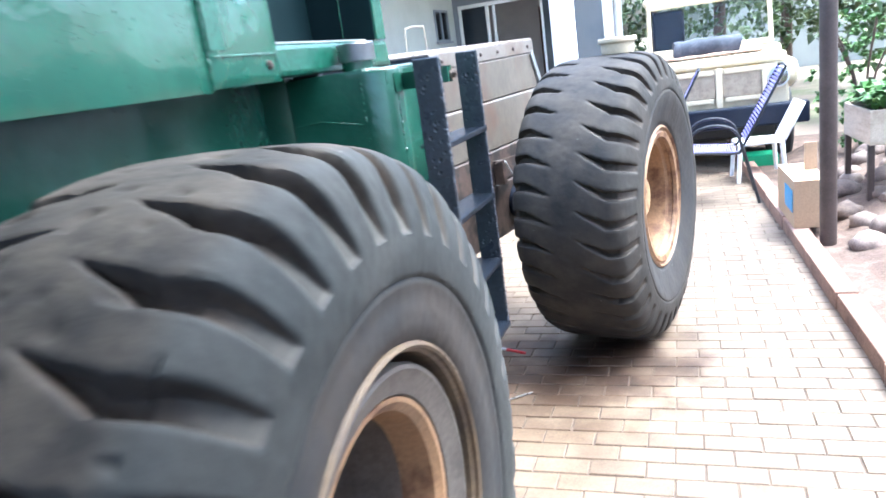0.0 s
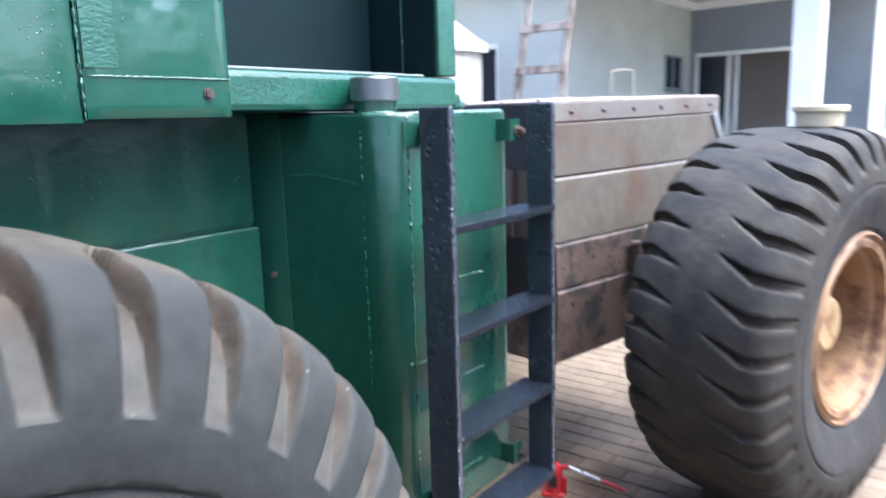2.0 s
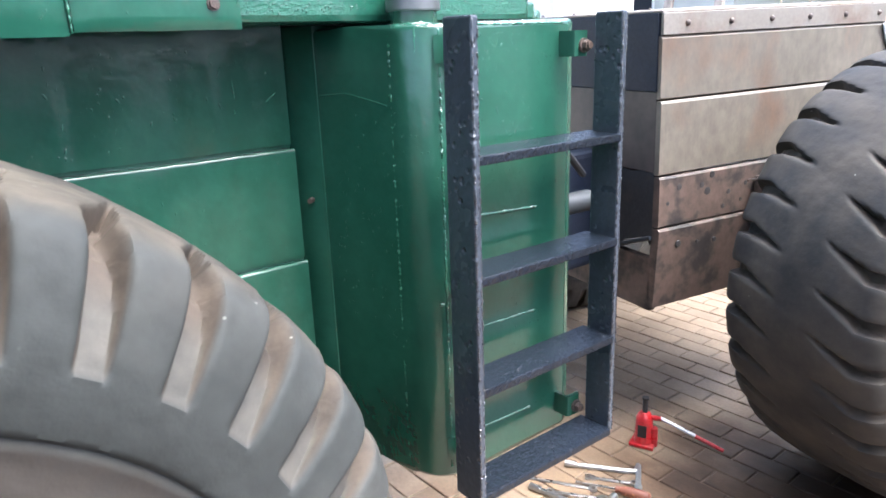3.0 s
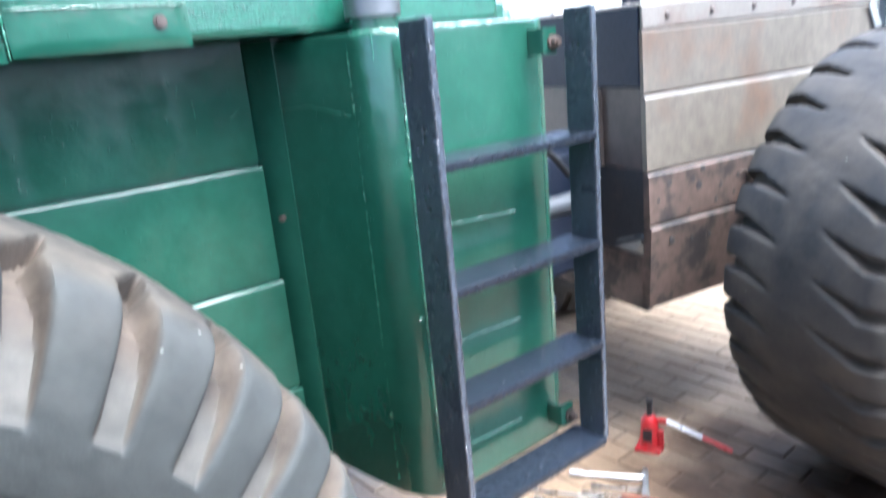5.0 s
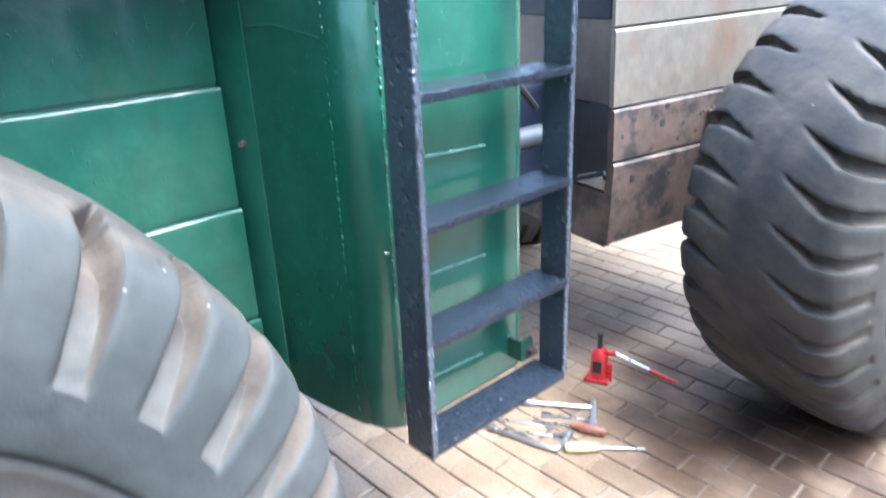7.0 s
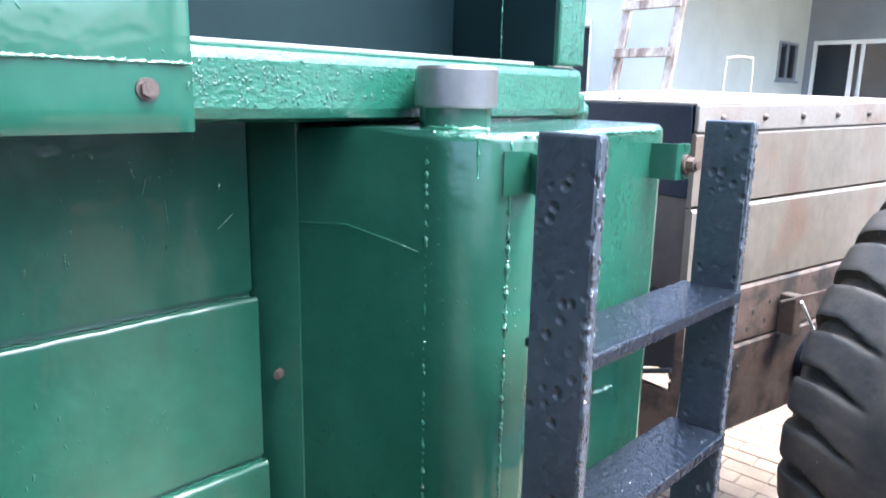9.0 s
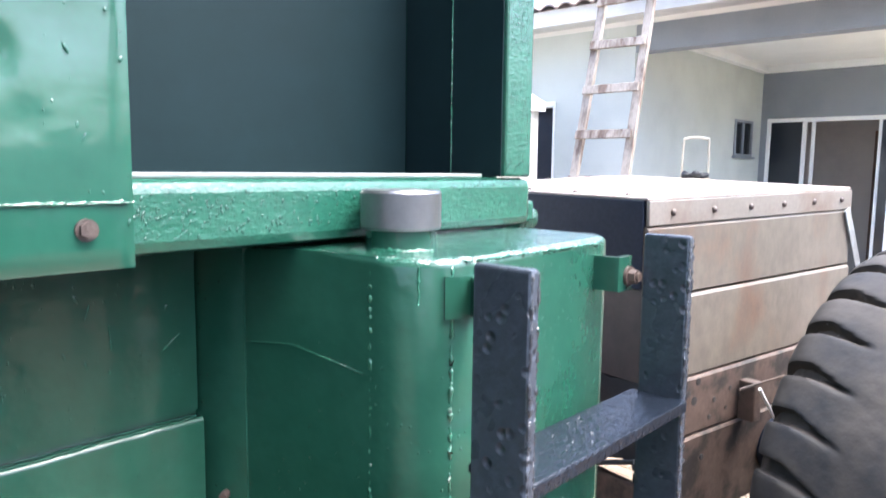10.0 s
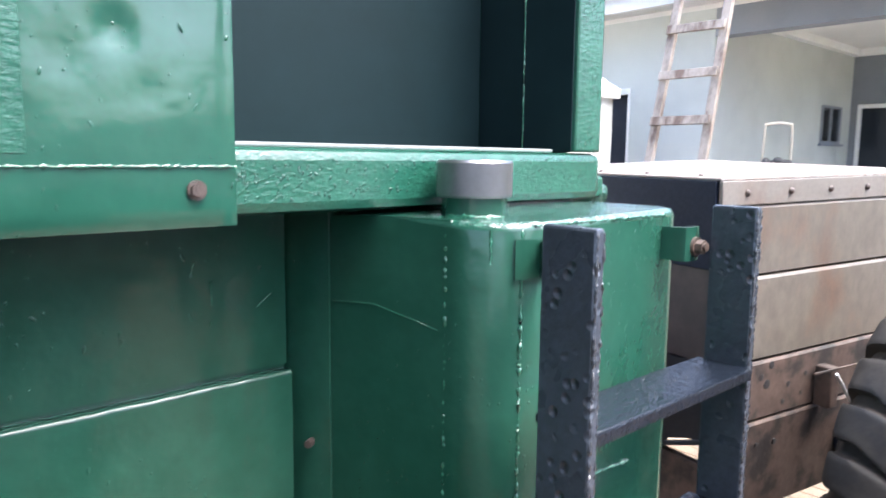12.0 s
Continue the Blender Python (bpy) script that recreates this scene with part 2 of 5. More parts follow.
SKIN_F = tyre_skin("worn_front_tyre", ((0.026, 0.028, 0.027), (0.04, 0.04, 0.037)), ((0.024, 0.022, 0.02), (0.068, 0.058, 0.046)),
                   ((0.03, 0.024, 0.019), (0.066, 0.051, 0.039)), ((0.048, 0.046, 0.041), (0.074, 0.068, 0.059)), ((0.043, 0.037, 0.032), (0.03, 0.03, 0.03)))
SKIN_R = tyre_skin("worn_rear_tyre", ((0.028, 0.026, 0.023), (0.05, 0.043, 0.036)), ((0.021, 0.021, 0.022), (0.05, 0.044, 0.038)),
                   ((0.034, 0.028, 0.022), (0.074, 0.058, 0.044)), ((0.05, 0.042, 0.034), (0.075, 0.062, 0.049)), ((0.042, 0.038, 0.034), (0.032, 0.032, 0.033)))
stain_and_shade(PAVER, (-0.64, 3.43, 0), 0.55, (0.36, 0.27, 0.2))
stain_and_shade(PAVER, (-0.84, 3.62, 0), 0.36, (0.4, 0.31, 0.24))
stain_and_shade(PAVER, (-0.38, 3.6, 0), 0.4, (0.4, 0.32, 0.27))
# broad soft patch: mostly the loader's shade painted in, with some floor dirt
stain_and_shade(PAVER, (-1.05, 3.05, 0), 1.0, (0.74, 0.66, 0.57))
JOINT = material("sand_joint", (0.12, 0.09, 0.065), 0.95, spots=(0.07, 0.055, 0.045), scale=8, bump=0.6, bump_scale=150)
RED = material("red_enamel", (0.36, 0.012, 0.016), 0.32, spots=(0.26, 0.02, 0.02), scale=30, bump=0.15, vary=0.12)
YELLOW = material("yellow_plastic", (0.6, 0.47, 0.2), 0.4, bump=0.1)
TAN_HANDLE = material("brown_handle", (0.13, 0.045, 0.028), 0.5, spots=(0.3, 0.14, 0.07), scale=40, lo=0.55, hi=0.65)
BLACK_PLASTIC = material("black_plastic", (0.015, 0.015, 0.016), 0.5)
WALL = material("pale_blue_render", (0.52, 0.55, 0.515), 0.85, spots=(0.48, 0.51, 0.48), scale=2, bump=0.3, bump_scale=120, vary=0.05)
WALL_GREY = material("slate_grey_render", (0.23, 0.25, 0.275), 0.85, spots=(0.21, 0.23, 0.255), scale=2, bump=0.3, bump_scale=120, vary=0.05)
# dark colour of the unseen walls that hold light back
SHADE_WALL = material("dark_carport_wall", (0.085, 0.09, 0.09), 0.9, spots=(0.06, 0.064, 0.064), scale=2, bump=0.3, vary=0.1)
WHITE = material("white_paint", (0.8, 0.8, 0.78), 0.6, bump=0.1, vary=0.04)
EAVE = material("weathered_white_eave", (0.56, 0.56, 0.54), 0.7, spots=(0.48, 0.48, 0.46), scale=3, bump=0.1, vary=0.06)
CANVAS = material("folded_canvas", (0.66, 0.64, 0.58), 0.85, spots=(0.6, 0.57, 0.5), scale=3, bump=0.2, vary=0.06)
CEIL = material("white_ceiling", (0.74, 0.73, 0.69), 0.8, bump=0.1, vary=0.04)
ROOF = material("clay_roof_tile", (0.24, 0.17, 0.14), 0.8, spots=(0.15, 0.12, 0.11), scale=6, bump=0.4, vary=0.2)
WOOD = material("weathered_wood", (0.29, 0.25, 0.21), 0.8, spots=(0.12, 0.085, 0.065), scale=12, lo=0.45, hi=0.6, stretch=(1, 1, 0.2), bump=0.5, vary=0.2)
CREAM = material("cream_enamel", (0.74, 0.63, 0.42), 0.35, spots=(0.66, 0.55, 0.36), scale=4, bump=0.1, vary=0.08)
STOOL = material("faded_beige_tube", (0.4, 0.36, 0.28), 0.5, vary=0.08)
BEIGE = material("beige_plastic", (0.6, 0.5, 0.34), 0.5, vary=0.06)
GLASS = bpy.data.materials.new("clear_glass")
GLASS.use_nodes = True
gp = GLASS.node_tree.nodes["Principled BSDF"]
gp.inputs["Base Color"].default_value = (0.95, 0.97, 0.97, 1)
gp.inputs["Roughness"].default_value = 0.02
gp.inputs["Transmission Weight"].default_value = 1.0
gp.inputs["IOR"].default_value = 1.2
GLASS_DARK = material("dark_window_pane", (0.02, 0.024, 0.03), 0.08, bump=0.0, vary=0.05, rough_var=0.02)
FABRIC = material("grey_blue_cloth", (0.05, 0.06, 0.08), 0.9, spots=(0.1, 0.11, 0.13), scale=8, bump=0.8, bump_scale=30, vary=0.2)
BROWN_CLOTH = material("tan_cloth", (0.32, 0.22, 0.16), 0.9, bump=0.8, bump_scale=30, vary=0.2)
PURPLE = material("violet_cord", (0.15, 0.13, 0.42), 0.5, spots=(0.34, 0.33, 0.6), scale=7, vary=0.15)
TUBE = material("dark_steel_tube", (0.03, 0.033, 0.037), 0.45, metal=0.3)
BROWN = material("brown_painted_steel", (0.07, 0.052, 0.046), 0.45, spots=(0.05, 0.036, 0.03), bump=0.2, vary=0.15)
PALE_WOOD = material("pale_planter_wood", (0.5, 0.43, 0.33), 0.8, spots=(0.38, 0.31, 0.23), scale=9, stretch=(1, 0.2, 1), bump=0.3, vary=0.12)
CARD = material("cardboard", (0.42, 0.30, 0.19), 0.85, bump=0.2, vary=0.1)
GRILLE = material("dull_grille_mesh", (0.36, 0.29, 0.2), 0.6, spots=(0.27, 0.21, 0.15), scale=20, bump=0.6, bump_scale=150)
SOIL = material("garden_soil", (0.085, 0.055, 0.04), 0.95, spots=(0.14, 0.1, 0.075), scale=9, bump=1.0, bump_scale=25, vary=0.3)
STONE = material("garden_stone", (0.2, 0.155, 0.13), 0.85, spots=(0.12, 0.09, 0.075), scale=8, bump=0.6, bump_scale=30, vary=0.2, island=0.2)
KERB = material("brick_edging", (0.30, 0.19, 0.14), 0.85, spots=(0.2, 0.13, 0.1), scale=8, bump=0.6, vary=0.2, island=0.15)
LEAF = material("leaf_green", (0.07, 0.17, 0.035), 0.5, spots=(0.12, 0.22, 0.06), scale=3, bump=0.0, vary=0.25, island=0.35)
LEAF_DARK = material("tree_leaf", (0.085, 0.13, 0.05), 0.55, spots=(0.13, 0.18, 0.07), scale=1, bump=0.0, vary=0.2, island=0.35)
BARK = material("bark", (0.14, 0.10, 0.075), 0.9, scale=10, bump=0.8, vary=0.25)
GROUND = material("bare_ground", (0.24, 0.19, 0.14), 0.95, spots=(0.12, 0.14, 0.06), scale=0.7, bump=0.6, vary=0.2)
MAT_GREEN = material("green_plastic", (0.03, 0.28, 0.12), 0.6)
BLUE = material("blue_print", (0.05, 0.3, 0.6), 0.5)


# ---- mesh helpers ----
def block(bm, x0, x1, y0, y1, z0, z1, m=None, bevel=0.0, seg=2):
    r = bmesh.ops.create_cube(bm, size=1.0, matrix=Matrix.Translation(((x0 + x1) / 2, (y0 + y1) / 2, (z0 + z1) / 2)) @ Matrix.Diagonal((abs(x1 - x0), abs(y1 - y0), abs(z1 - z0), 1)))
    vs = r["verts"]
    if bevel:
        es = list({e for v in vs for e in v.link_edges})
        r = bmesh.ops.bevel(bm, geom=es, offset=bevel, segments=seg, affect="EDGES", profile=0.5)
        vs = list({v for f in r["faces"] for v in f.verts} | {v for v in vs if v.is_valid})
    if m is not None:
        bmesh.ops.transform(bm, matrix=m, verts=vs)
    return vs


def rod(bm, a, b, r, r2=None, seg=12):
    a, b = Vector(a), Vector(b)
    q = (b - a).to_track_quat("Z", "Y").to_matrix().to_4x4()
    bmesh.ops.create_cone(bm, cap_ends=True, segments=seg, radius1=r, radius2=r if r2 is None else r2, depth=(b - a).length,
                          matrix=Matrix.Translation((a + b) / 2) @ q)


def pipe(bm, pts, r, seg=8):
    pts = [Vector(p) for p in pts]
    rings = []
    for i, p in enumerate(pts):
        d = (pts[min(i + 1, len(pts) - 1)] - pts[max(i - 1, 0)]).normalized()
        q = d.to_track_quat("Z", "Y").to_matrix()
        rings.append([bm.verts.new(p + q @ Vector((r * math.cos(k * math.tau / seg), r * math.sin(k * math.tau / seg), 0))) for k in range(seg)])
    for a, b in zip(rings, rings[1:]):
        for k in range(seg):
            bm.faces.new((a[k], a[(k + 1) % seg], b[(k + 1) % seg], b[k]))
    bm.faces.new(rings[0][::-1])
    bm.faces.new(rings[-1])


def smooth_path(pts, n=6):
    pts = [Vector(p) for p in pts]
    out = []
    for i in range(len(pts) - 1):
        p0, p1, p2, p3 = pts[max(i - 1, 0)], pts[i], pts[i + 1], pts[min(i + 2, len(pts) - 1)]
        for k in range(n):
            t = k / n
            out.append(0.5 * (2 * p1 + (p2 - p0) * t + (2 * p0 - 5 * p1 + 4 * p2 - p3) * t * t + (3 * p1 - p0 - 3 * p2 + p3) * t ** 3))
    return out + [pts[-1]]


def lathe(bm, profile, seg=48, axis="x", m=None, cap=False):
    rings = []
    for x, r in profile:
        ring = []
        for k in range(seg):
            a = k * math.tau / seg
            v = Vector((x, r * math.cos(a), r * math.sin(a))) if axis == "x" else Vector((r * math.cos(a), r * math.sin(a), x))
            ring.append(bm.verts.new(m @ v if m is not None else v))
        rings.append(ring)
    for a, b in zip(rings, rings[1:]):
        for k in range(seg):
            bm.faces.new((a[k], a[(k + 1) % seg], b[(k + 1) % seg], b[k]))
    if cap:
        bm.faces.new(rings[0])
        bm.faces.new(rings[-1])


def prism(bm, outline, z0, z1):
    lo = [bm.verts.new((x, y, z0)) for x, y in outline]
    hi = [bm.verts.new((x, y, z1)) for x, y in outline]
    n = len(lo)
    for i in range(n):
        bm.faces.new((lo[i], lo[(i + 1) % n], hi[(i + 1) % n], hi[i]))
    bm.faces.new(lo[::-1])
    bm.faces.new(hi)


def finish(bm, smooth=35):
    bmesh.ops.recalc_face_normals(bm, faces=bm.faces)
    lim = radians(smooth)
    area = {f: f.calc_area() for f in bm.faces}
    for f in bm.faces:
        f.smooth = smooth > 0
        near_faces = [g for e in f.edges for g in e.link_faces if g is not f]
        if near_faces and area[f] > 4 * sum(area[g] for g in near_faces) / len(near_faces):
            f.smooth = False
    if smooth > 0:
        for e in bm.edges:
            if len(e.link_faces) != 2 or e.calc_face_angle(0) > lim:
                e.smooth = False


def mesh_of(name, bm, mat, smooth=35):
    finish(bm, smooth)
    me = bpy.data.meshes.new(name)
    bm.to_mesh(me)
    bm.free()
    for m in (mat if isinstance(mat, (list, tuple)) else (mat,)):
        me.materials.append(m)
    return me


def part(name, bm, mat, parent=None, label="", smooth=35):
    ob = new(name, mesh_of(name, bm, mat, smooth))
    ob.parent = parent
    return tagged(ob, label)


def thing(name, label, category, group="", kind="", m=None):
    ob = new(name)
    ob.empty_display_size = 0.1
    if m is not None:
        ob.matrix_basis = m
    return tagged(ob, label, category, group, kind)


def solid(name, bm, mat, label, category, kind="", group="", smooth=35):
    return tagged(part(name, bm, mat, None, "", smooth), label, category, group, kind)


def BM():
    return bmesh.new()


def boxpart(name, dims, mat, parent, label="", bevel=0.003, m=None):
    bm = BM()
    block(bm, *dims, m=m, bevel=bevel)
    return part(name, bm, mat, parent, label)


WORLD_SPACE = set()


def under(ob, parent):
    ob.parent = parent
    if parent is not None and parent.name in WORLD_SPACE:
        ob.matrix_parent_inverse = parent.matrix_basis.inverted()
    return ob


# ---- ground ----
bm = BM()
bmesh.ops.create_grid(bm, x_segments=2, y_segments=2, size=400)
bmesh.ops.translate(bm, verts=bm.verts, vec=(0, 0, -0.05))
solid("ground", bm, GROUND, "bare earth and grass reaching to the horizon", "ground", "structure", smooth=0)

# ---- wheel loader: shared tyre ----


def tyre_mesh(LUGS, bead, skin, dusty, START, TURN, END, DEPTH, RING, wide, lean, slope, inner=1.0, steps=30):
    """An earthmover tyre: lugs either side of the centre line, with grooves that bend at the shoulder and ramp out on the sidewall.
    TURN: where the grooves bend; lean: their slant on the tread, shoulder and sidewall; wide: half their width at the centre and at the shoulder;
    slope: how far their two walls lie open; inner: the slant of the inner side against that of the outer one."""
    prof = [(0.0, 0.720), (0.06, 0.7195), (0.12, 0.717), (0.17, 0.712), (0.203, 0.703), (0.226, 0.688), (0.241, 0.666), (0.251, 0.640), (0.260, 0.608),
            (0.267, 0.575), (0.271, 0.535), (0.269, 0.495), (0.260, 0.455), *bead]
    fine_pts = smooth_path([Vector((x, r, 0)) for x, r in prof], 6)
    half, s = [], 0.0
    for i, p in enumerate(fine_pts):
        if i:
            s += (p - fine_pts[i - 1]).length
        half.append((p.x, p.y, s))
    full = [(-x, r, -d) for x, r, d in half[::-1]] + half[1:]
    n_p, n_t = len(full), LUGS * steps

    def skew(u):
        a, b, c = lean
        if u < TURN:
            return a * max(0.0, u - START) / (TURN - START)
        if u < TURN + 0.07:
            return a + (b - a) * (u - TURN) / 0.07
        return b + (c - b) * min(1.0, (u - TURN - 0.07) / (END - TURN - 0.07))

    def soft(v):
        v = max(0.0, min(1.0, v))
        return v * v * (3 - 2 * v)

    def hard(v):
        return max(0.0, min(1.0, v))

    verts, cover = [], []
    for i in range(n_t):
        for j, (x, r, d) in enumerate(full):
            side, u = (1 if d >= 0 else -1), abs(d)
            th = (i / n_t + skew(u) * (1.0 if side > 0 else inner) / LUGS) * math.tau
            depth, wall = 0.0, 0.0
            if START < u < END:
                ph = LUGS * i / n_t + (0.5 if side < 0 else 0.0)
                f = ph - math.floor(ph) - 0.5
                w = wide[0] + (wide[1] - wide[0]) * soft((u - START) / (TURN + 0.03 - START)) ** 1.4
                ramp_out = 1.0 if u < TURN + 0.05 else 1.0 - 0.84 * min(1.0, (u - TURN - 0.05) / (END - TURN - 0.05))
                tread = soft((u - TURN + 0.04) / 0.05)
                e1 = 0.035 + slope[0] * ramp_out ** 2.2 * tread
                e2 = 0.045 + slope[1] * (1 - tread)
                g = (soft if e1 > 0.12 else hard)((f + w) / e1) * hard((w - f) / e2)
                ends = soft((u - START) / 0.05) * min(1.0, (END - u) / 0.006)
                ramp_out *= 0.88 + 0.12 * tread
                depth = DEPTH * ramp_out * g * ends
                wall = max(0.0, min(1.0, (g - 0.78) / 0.2)) * max(0.0, min(1.0, (u - TURN - 0.09) / 0.05)) * ends
                depth += 0.0025 * max(0.0, 1 - abs(abs(f) - w) / 0.07) * (1 - g) * ends
            jp, jn = full[max(j - 1, 0)], full[min(j + 1, n_p - 1)]
            tx, tr = jn[0] - jp[0], jn[1] - jp[1]
            ln = math.hypot(tx, tr) or 1
            nx, nr = -tr / ln, tx / ln
            wear = 0.003 * noise.noise((x * 10, r * math.sin(th) * 10, r * math.cos(th) * 10)) + 0.0008 * noise.noise((x * 45, r * math.sin(th) * 45, r * math.cos(th) * 45))
            chip = noise.noise((x * 24 + 5, r * math.sin(th) * 24, r * math.cos(th) * 24))
            wear -= 0.022 * max(0.0, chip - 0.36) if dusty and u < TURN + 0.05 else 0.0
            ring = 0.005 if RING < u < RING + 0.009 else 0.0
            dd = depth + ring - wear
            x2, r2 = x - nx * dd, r - nr * dd
            verts.append((x2, -r2 * math.sin(th), r2 * math.cos(th)))
            cover.append((1 - soft((u - TURN - 0.01) / 0.05), soft(depth / 0.008 - 0.25), wall, soft((u - RING) / 0.02)))
    faces = []
    for i in range(n_t):
        i2 = (i + 1) % n_t
        for j in range(n_p - 1):
            faces.append((i * n_p + j, i * n_p + j + 1, i2 * n_p + j + 1, i2 * n_p + j))
    me = bpy.data.meshes.new("tyre")
    me.from_pydata(verts, [], faces)
    me.materials.append(skin)
    for k, key in enumerate(("earth", "groove", "dust", "mud")):
        me.attributes.new(key, "FLOAT", "POINT").data.foreach_set("value", [c[k] for c in cover])
    me.polygons.foreach_set("use_smooth", [True] * len(faces))
    me.set_sharp_from_angle(angle=radians(40))
    me.update()
    return me


TYRE_F = tyre_mesh(36, [(0.258, 0.42), (0.255, 0.398), (0.249, 0.382), (0.240, 0.368)], SKIN_F, True, 0.035, 0.17, 0.372, 0.041, 0.444, (0.05, 0.2), (0.36, 0.285, 0.13), (0.1, 0.03), steps=36)
TYRE_R = tyre_mesh(35, [(0.250, 0.42), (0.243, 0.395), (0.236, 0.372), (0.228, 0.36), (0.222, 0.34)], SKIN_R, False, 0.048, 0.17, 0.35, 0.034, 0.405, (0.06, 0.165), (0.50, 0.52, 0.40), (0.0, 0.1), -0.75, 24)


def rim_mesh(fx, fr, disc, mat):
    bm = BM()
    o = fr - 0.376
    lathe(bm, [(-fx, 0.37 + o), (-fx - 0.015, 0.36 + o), (-fx, 0.335 + o), (-0.15, 0.318 + o), (-0.05, 0.305 + o), (0.02, 0.300 + o), (fx - 0.09, 0.300 + o), (fx - 0.055, 0.304 + o), (fx - 0.045, 0.322 + o),
               (fx - 0.025, 0.326 + o), (fx - 0.02, 0.318 + o), (fx - 0.004, 0.322 + o), (fx, 0.345 + o), (fx - 0.008, 0.352 + o), (fx - 0.008, 0.362 + o), (fx + 0.005, 0.368 + o), (fx - 0.002, 0.378 + o)], 80)
    lathe(bm, [(x + disc, r) for x, r in ((0.03, 0.302 + o), (0.036, 0.27 + o), (0.025, 0.2), (0.03, 0.165), (0.065, 0.155), (0.07, 0.14), (0.01, 0.135))], 48)
    return mesh_of("rim", bm, mat, 30)


def hub_mesh():
    bm = BM()
    lathe(bm, [(-0.2, 0.13), (0.06, 0.13), (0.12, 0.10), (0.13, 0.09), (0.13, 0.001)], 32)
    return mesh_of("hub", bm, OCHRE, 30)


def nut_mesh():
    bm = BM()
    rod(bm, (0, 0, 0), (0.026, 0, 0), 0.013, seg=6)
    return mesh_of("wheel_nut", bm, BOLT, 20)


def ring_mesh(name, prof, mat):
    bm = BM()
    lathe(bm, prof, 80)
    return mesh_of(name, bm, mat, 30)


RIM_R, HUB_ME, NUT_ME = rim_mesh(0.232, 0.352, 0.02, RIM), hub_mesh(), nut_mesh()
RIM_F = ring_mesh("rim", [(-0.24, 0.36), (-0.23, 0.33), (0.12, 0.33), (0.14, 0.346), (0.232, 0.3525), (0.238, 0.358), (0.246, 0.3585), (0.251, 0.364), (0.248, 0.370), (0.238, 0.374)], RIM_OLD)
LOCK_F = ring_mesh("lock_ring", [(0.15, 0.328), (0.215, 0.334), (0.226, 0.330), (0.228, 0.322), (0.217, 0.304), (0.211, 0.286), (0.206, 0.276), (0.15, 0.274)], RIM_DARK)
INNER_F = ring_mesh("inner_ring", [(0.14, 0.275), (0.204, 0.272), (0.203, 0.262), (0.188, 0.246), (0.12, 0.236)], RIM)
DISC_F = ring_mesh("wheel_disc", [(0.122, 0.237), (0.05, 0.228), (-0.12, 0.21), (-0.13, 0.16), (-0.2, 0.125)], RIM_DARK)


def wheel(parent, m, turn, tyre_me, rim_me, sx=1.0, sr=1.0, disc=0.0, rings=()):
    w = under(new("wheel"), parent)
    w.matrix_basis = m @ pose(0, 0, 0, turn, 0, 0) @ Matrix.Diagonal((sx, sr, sr, 1))
    t = new("tyre", tyre_me)
    t.parent = w
    tagged(t, "worn grey rubber earthmover tyre with dusty lugs")
    r = new("rim", rim_me)
    r.parent = w
    tagged(r, "rusty yellow-painted steel rim")
    for me in rings:
        r = new(me.name.split(".")[0], me)
        r.parent = w
    h = new("hub", HUB_ME)
    h.parent = w
    h.matrix_basis = Matrix.Translation((disc, 0, 0))
    for k in range(10):
        n = new("wheel_nut", NUT_ME)
        n.parent = w
        a = k * math.tau / 10
        n.matrix_basis = Matrix.Translation((0.03 + disc, 0.235 * math.cos(a), 0.235 * math.sin(a)))
    return w


loader = thing("wheel_loader", "repainted green articulated wheel loader with a rusty brown engine hood", "loader", m=pose(-1.75, 2.7, 0))
WORLD_SPACE.add("wheel_loader")


def lpart(name, bm, mat, label="", parent=None, smooth=35):
    ob = part(name, bm, mat, None, label, smooth)
    return under(ob, parent or loader)


REAR = pose(-1.17, 3.43, 0, 0, 0, -11.7)
wheel(loader, pose(-0.775, 1.30, 0.692), 1.3, TYRE_F, RIM_F, 0.98, 0.961, -0.30, (LOCK_F, INNER_F, DISC_F))
wheel(loader, pose(-0.482, 3.977, 0.70, 0, 0, -11.7), 4.7, TYRE_R, RIM_R, 1.05, 0.975, 0.02)
wheel(loader, pose(-2.75, 1.29, 0.692, 0, 0, 180), 11, TYRE_F, RIM_F, 0.98, 0.961, -0.30, (LOCK_F, INNER_F, DISC_F))
wheel(loader, pose(-2.42, 4.37, 0.70, 0, 0, 168.3), 3, TYRE_R, RIM_R, 1.05, 0.975, 0.02)

# axles
bm = BM()
rod(bm, (-2.6, 1.29, 0.692), (-0.9, 1.29, 0.692), 0.13, seg=20)
lpart("front_axle", bm, RUST_DARK)
bm = BM()
rod(bm, REAR @ Vector((-1.3, 0.68, 0.70)), REAR @ Vector((0.56, 0.68, 0.70)), 0.09, seg=20)
lpart("rear_axle", bm, NAVY)

